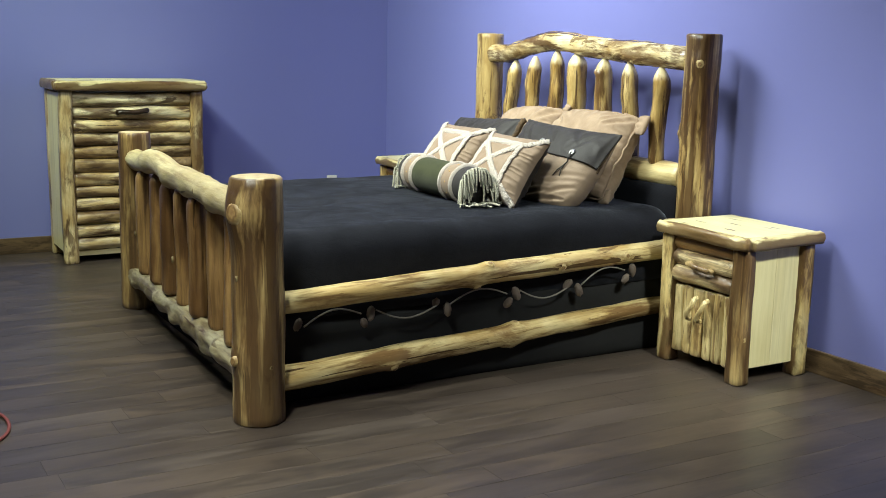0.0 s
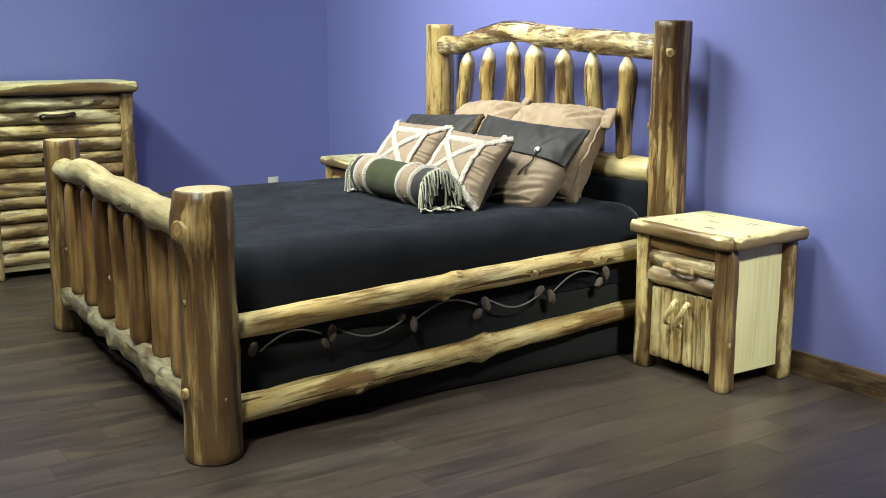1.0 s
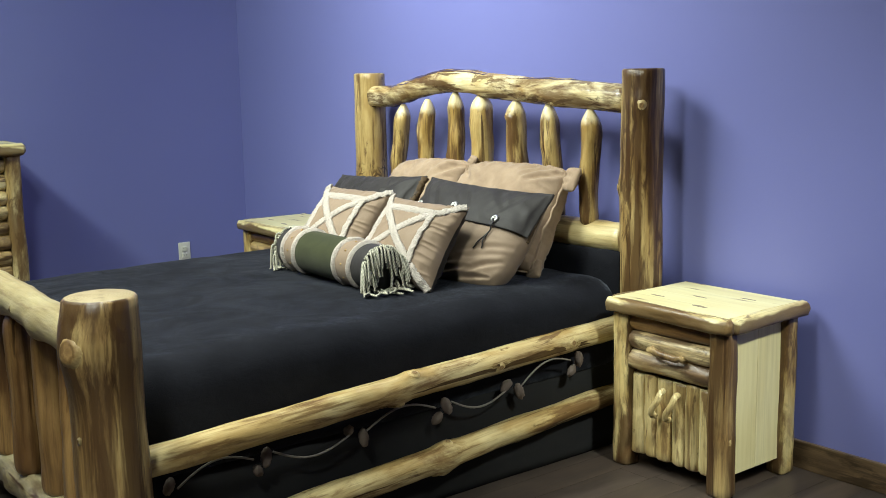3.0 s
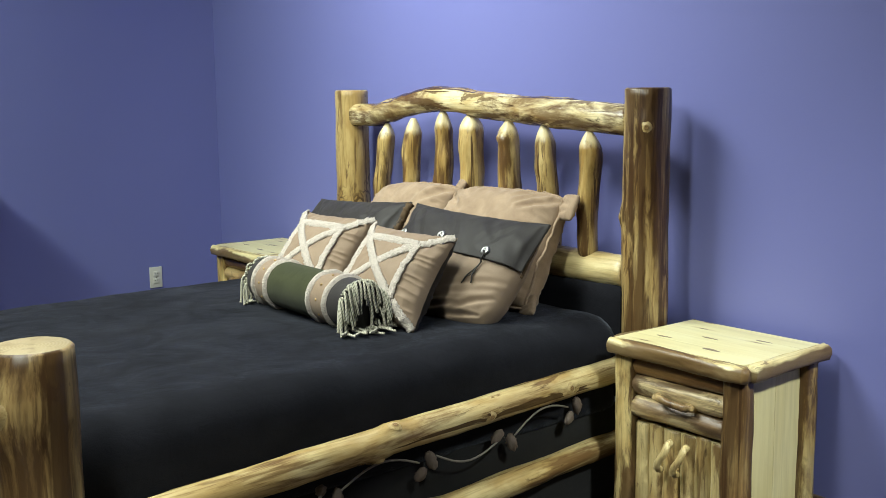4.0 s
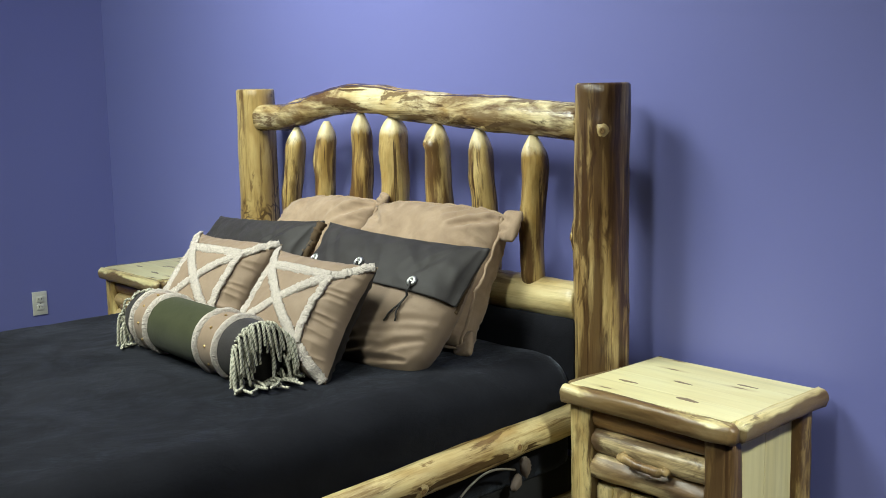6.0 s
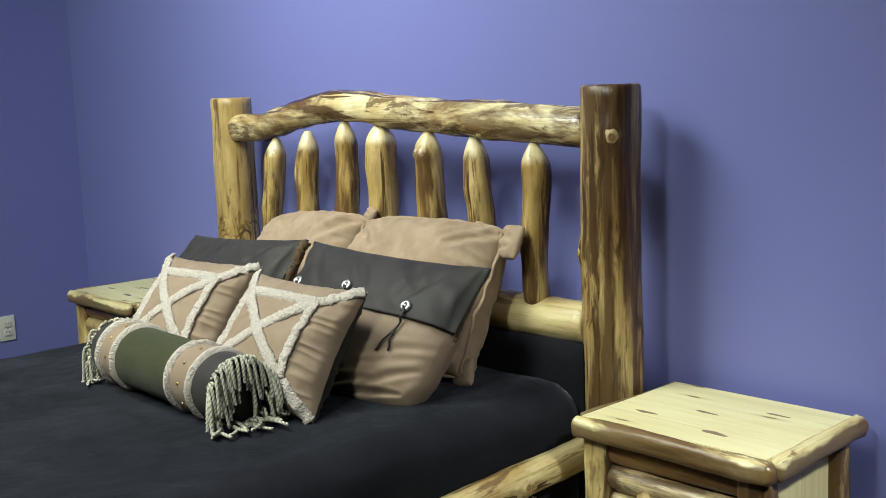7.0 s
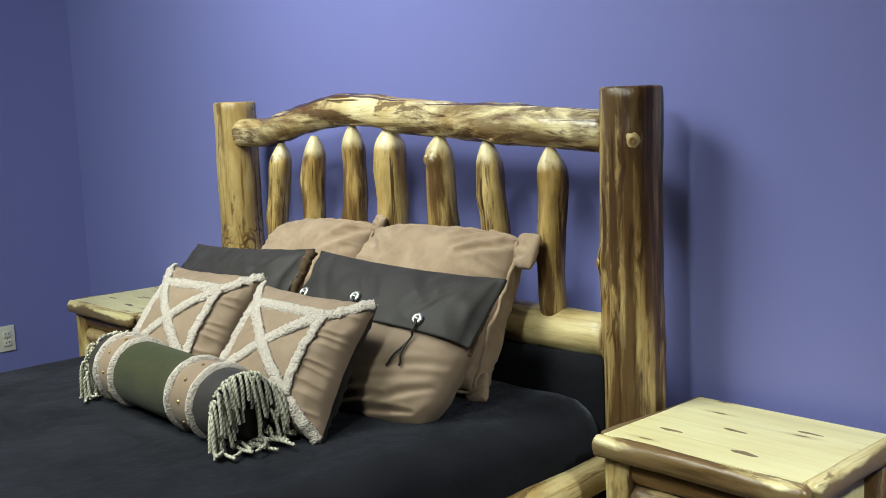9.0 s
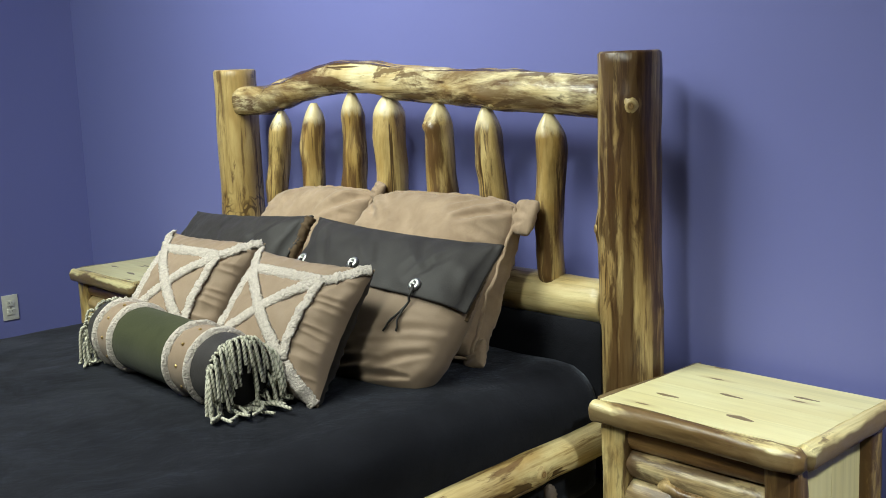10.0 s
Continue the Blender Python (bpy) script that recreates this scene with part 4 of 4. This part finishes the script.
# ---- nightstands ----
def slab(ob, w, d, z0, z1, m, boards=4, seed=1):
    """A thick top of glued boards inside a rounded live edge that runs round three sides, with soft corners."""
    edge = (z1 - z0) / 2
    depth = (d - 2 * edge) / boards
    for k in range(boards):
        y = -d / 2 + edge + depth * (k + 0.5)
        part("board", box_bm((w - 2 * edge, depth, z1 - z0), 0.0003, (0, 0, 0), 1), TOP, ob, "", m @ pose(0.0, y, (z0 + z1) / 2), smooth=False)
    zc = (z0 + z1) / 2
    r = edge * 0.99
    for name, a, b, front in (("front_edge", (-w / 2 + 0.004, -d / 2 + edge, zc), (w / 2 - 0.004, -d / 2 + edge, zc), (0, -1, 0)),
                              ("side_edge", (-w / 2 + edge, -d / 2 + 1.3 * edge, zc), (-w / 2 + edge, d / 2, zc), (-1, 0, 0)),
                              ("side_edge", (w / 2 - edge, -d / 2 + 1.3 * edge, zc), (w / 2 - edge, d / 2, zc), (1, 0, 0))):
        pm = axis_pose(m @ Vector(a), m @ Vector(b), m.to_3x3() @ Vector(front))
        length = (Vector(b) - Vector(a)).length
        part(name, log_bm(length, r, r, seed + len(name), lump=0.16, seg=24, flat=0.0, chamfer=0.014, squash=1.08, square=3, step=0.015, wander=0.003), [EDGE, EDGE], ob, "brown live edge" if name == "front_edge" else "", pm)
    # knots along the board joints: a dark eye with a long thin tail
    rnd = random.Random(seed)
    for k in range(4):
        x, y = rnd.uniform(-0.36, 0.30) * w, -d / 2 + edge + depth * (1 + k % (boards - 1)) + rnd.uniform(-0.3, 0.3) * depth
        long, wide = rnd.uniform(0.022, 0.040), rnd.uniform(0.005, 0.0095)
        bm = bmesh.new()
        ring = []
        for q in range(18):
            a = 2 * math.pi * q / 18
            reach = abs(math.cos(a)) ** 1.6
            ring.append(bm.verts.new((long * (0.3 * math.cos(a) + 0.7 * reach * (1 if math.cos(a) > 0 else -0.6)), wide * math.sin(a) * (1 + 0.2 * math.sin(3 * a + k)), 0.0)))
        bm.faces.new(ring)
        low = bmesh.ops.extrude_face_region(bm, geom=bm.faces[:])
        bmesh.ops.translate(bm, vec=(0, 0, -0.002), verts=[v for v in low["geom"] if isinstance(v, bmesh.types.BMVert)])
        part("knot", bm, SCAR, ob, "", m @ pose(x, y, z1 + 0.0004, 0, 0, rnd.uniform(-4, 4)), smooth=False)


def crooked(pts, seed):
    """The same line in finer, slightly kinked steps."""
    out = []
    for k, (p, q) in enumerate(zip(pts, pts[1:])):
        p, q = Vector(p), Vector(q)
        for i in range(3):
            out.append(p.lerp(q, i / 3) + Vector((0, 0, 0.003 * rough_noise((k, i * 1.7, 0), seed))))
    return out + [Vector(pts[-1])]


def twig(name, parent, pts, r, material, m, seed):
    return part(name, tube_bm([m @ Vector(p) for p in crooked(pts, seed)], r, 12, 0.14, seed), material, parent, "crooked twig handle", Matrix())


def local_log(name, ob, m, a, b, r0, r1, mat, seed, front=(0, -1, 0), **kw):
    return log(name, ob, m @ Vector(a), m @ Vector(b), r0, r1, mat, seed, front=m.to_3x3() @ Vector(front), **kw)


def nightstand(m):
    ob = thing("nightstand", "pale aspen log nightstand with drawer and twig-handled doors beside bed", "nightstand", m, "nightstands")
    slab(ob, 0.522, 0.43, 0.528, 0.580, m)
    for i, (x, y) in enumerate(((-0.198, -0.158), (0.198, -0.158), (-0.198, 0.155), (0.198, 0.155))):
        local_log("leg", ob, m, (x, y, 0), (x, y, 0.53), 0.036, 0.0355, FOOT if i == 1 else LEG, 110 + i, lump=0.12, seg=24, wander=0.006, square=5, marks=[(0.18, 330, 0.016, 0.006)] if i == 1 else ())
    for s in (-1, 1):
        for k in range(2):
            part("side_panel", box_bm((0.47, 0.145, 0.016), 0.001), PANEL, ob, "pale planed board", m @ pose(s * 0.203, -0.073 + 0.146 * k, 0.292, 0, -90, 0), smooth=False)
    part("back_panel", box_bm((0.39, 0.012, 0.46), 0.002), PANEL, ob, "", m @ pose(0, 0.165, 0.29), smooth=False)
    part("bottom_panel", box_bm((0.38, 0.30, 0.012), 0.002), PANEL, ob, "", m @ pose(0, 0.0, 0.055), smooth=False)
    local_log("front_rail", ob, m, (-0.175, -0.155, 0.502), (0.175, -0.155, 0.502), 0.028, 0.028, BROWN, 121, flat=0.01, lump=0.12)
    drawer = part("drawer", box_bm((0.345, 0.30, 0.135), 0.002), PANEL, ob, "drawer faced with half logs", m @ pose(0, 0.0, 0.405), smooth=False)
    local_log("half_log", drawer, m, (-0.172, -0.155, 0.44), (0.172, -0.155, 0.437), 0.033, 0.034, DRAWER, 123, flat=0.008, lump=0.16, step=0.02, wander=0.004)
    local_log("half_log", drawer, m, (-0.172, -0.155, 0.371), (0.172, -0.155, 0.373), 0.035, 0.034, DRAWER, 125, flat=0.008, lump=0.16, step=0.02, wander=0.004)
    twig("handle", drawer, [(-0.062, -0.172, 0.428), (-0.058, -0.205, 0.432), (-0.02, -0.212, 0.428), (0.02, -0.21, 0.422), (0.058, -0.205, 0.42), (0.064, -0.175, 0.418)], 0.0115, UMBER, m, 2)
    for s in (-1, 1):
        door = part("door", box_bm((0.168, 0.015, 0.275), 0.002), PANEL, ob, "door faced with upright half logs", m @ pose(s * 0.086, -0.152, 0.19), smooth=False)
        for k in range(3):
            x = s * 0.086 + (k - 1) * 0.056
            local_log("half_log", door, m, (x, -0.155, 0.05), (x, -0.155, 0.332 - 0.006 * ((k + s) % 2)), 0.0295, 0.029, DOOR, 130 + 5 * k + s, flat=0.006, lump=0.2, seg=18, wander=0.004, squash=0.6)
        x = s * 0.03
        twig("handle", door, [(x + 0.012, -0.182, 0.296), (x + 0.016, -0.204, 0.29), (x + 0.01, -0.21, 0.265), (x - 0.012, -0.21, 0.235), (x - 0.02, -0.206, 0.215), (x - 0.02, -0.184, 0.205)], 0.0105, PALE, m, 4 + s)
    return ob


stand = nightstand(pose(1.152, -0.243, 0))
copy_thing(stand, pose(-1.497, -0.225, 0.008))["label"] = "pale aspen log nightstand standing beyond the bed by the wall"


# ---- chest of drawers ----
def chest(m):
    ob = thing("chest_of_drawers", "tall aspen log chest with half-log drawer fronts against the wall", "chest of drawers", m)
    slab(ob, 0.87, 0.455, 0.976, 1.036, m, 4, 7)
    for i, (x, y) in enumerate(((-0.372, -0.165), (0.372, -0.165), (-0.372, 0.195), (0.372, 0.195))):
        local_log("leg", ob, m, (x, y, 0), (x, y, 0.979), 0.040, 0.037, CHEST, 160 + i, lump=0.08, seg=24, wander=0.006, square=5)
    for s in (-1, 1):
        for k in range(2):
            part("side_panel", box_bm((0.90, 0.15, 0.016), 0.002), PANEL, ob, "pale planed board", m @ pose(s * 0.398, -0.06 + 0.152 * k, 0.515, 0, -90, 0), smooth=False)
    part("back_panel", box_bm((0.74, 0.012, 0.90), 0.002), PANEL, ob, "", m @ pose(0, 0.18, 0.515), smooth=False)
    row = 0.895 / 12
    for d in range(4):
        z0 = 0.965 - (d + 1) * 3 * row
        drawer = part("drawer", box_bm((0.66, 0.30, 3 * row - 0.008), 0.002), PANEL, ob, "drawer faced with half logs", m @ pose(0, 0.0, z0 + 1.5 * row), smooth=False)
        for k in range(3):
            z = z0 + (k + 0.5) * row
            local_log("half_log", drawer, m, (-0.336, -0.155, z), (0.336, -0.155, z), row * (0.50, 0.46, 0.52, 0.48)[(2 * d + k) % 4], row * (0.47, 0.51, 0.45)[(d + k) % 3], (CHEST, FRONT, UMBER, FRONT, CHEST)[(2 * d + 3 * k) % 5], 170 + d * 3 + k, flat=0.008, lump=0.2, seg=20, step=0.02, wander=0.006)
        z = z0 + 1.5 * row
        twig("handle", drawer, [(-0.088, -0.18, z + 0.002), (-0.085, -0.215, z + 0.006), (-0.035, -0.224, z + 0.004), (0.02, -0.220, z + 0.006), (0.072, -0.216, z + 0.014), (0.08, -0.18, z + 0.012)], 0.0145, DARKLOG, m, 20 + d)
    part("bottom_rail", box_bm((0.68, 0.02, 0.03), 0.002), PANEL, ob, "", m @ pose(0, -0.15, 0.052), smooth=False)
    return ob


chest(pose(-2.21, -1.85, 0.0, 0, 0, 90))


# ---- outlet and cord ----
outlet = thing("wall_outlet", "ivory plastic double wall outlet", "outlet", pose(LEFT, -0.412, 0.330, 0, 0, 90))
om = PLACE[outlet]
part("cover_plate", box_bm((0.072, 0.006, 0.115), 0.002), PLASTIC, outlet, "", om @ pose(0, -0.003, 0))
for z in (0.0195, -0.0195):
    socket = part("socket", box_bm((0.033, 0.004, 0.028), 0.0018), PLASTIC, outlet, "", om @ pose(0, -0.0075, z))
    for x in (-0.0065, 0.0065):
        part("slot", box_bm((0.0025, 0.002, 0.008), 0), SLOT, socket, "", om @ pose(x, -0.0092, z + 0.003))
part("screw", box_bm((0.006, 0.003, 0.006), 0.001), SILVER, outlet, "", om @ pose(0, -0.0075, 0))

cord = thing("cord", "thin red rubber cord curled on the floor", "cord", pose(0.55, -3.1, 0))
pts = []
for k in range(41):
    a = radians(-60 + 250 * k / 40)
    pts.append((0.60 + 0.21 * math.cos(a), -3.075 + 0.135 * math.sin(a), 0.006))
part("cable", tube_bm(pts, 0.006, 8), RED, cord, "", Matrix())


# ---- floor ----
def planks():
    sub = wall("floor", (LEFT - 0.12, REAR - 0.12, -0.12), (RIGHT + 0.12, 0.12, -0.012), SLOT, "dark brown rustic laminate plank floor", "floor")
    width, length = 0.128, 1.22
    shapes = {}
    rest = []
    rnd = random.Random(11)
    x = LEFT
    while x < RIGHT:
        y = REAR - rnd.uniform(0, length)
        while y < 0:
            y0, y1 = max(y, REAR), min(y + length, 0)
            if y1 - y0 > 0.02:
                if x < 3.0 and y1 > -4.3 and y0 > -4.6:
                    key = round(y1 - y0, 3)
                    if key not in shapes:
                        bm = box_bm((width - 0.0009, key - 0.0009, 0.012), 0, (0, 0, -0.006), 1)
                        mesh = bpy.data.meshes.new("plank")
                        bm.to_mesh(mesh)
                        bm.free()
                        mesh.materials.append(PLANK)
                        shapes[key] = mesh
                    ob = new("plank", shapes[key])
                    ob.parent = sub
                    ob.matrix_basis = PLACE[sub].inverted() @ Matrix.Translation((x + width / 2, (y0 + y1) / 2, 0))
                else:
                    rest.append((x, y0, y1))
            y += length
        x += width
    verts, faces = [], []
    for x, y0, y1 in rest:
        k = len(verts)
        g = 0.0006
        verts += [(x + g, y0 + g, 0), (x + width - g, y0 + g, 0), (x + width - g, y1 - g, 0), (x + g, y1 - g, 0)]
        verts += [(a, b, -0.012) for a, b, c in verts[-4:]]
        faces += [(k, k + 1, k + 2, k + 3)] + [(k + i, k + 4 + i, k + 4 + (i + 1) % 4, k + (i + 1) % 4) for i in range(4)]
    mesh = bpy.data.meshes.new("planks")
    mesh.from_pydata(verts, [], faces)
    mesh.materials.append(PLANK)
    ob = new("planks", mesh)
    ob.parent = sub
    ob.matrix_basis = PLACE[sub].inverted()
    tagged(ob, kind="stuff")


planks()
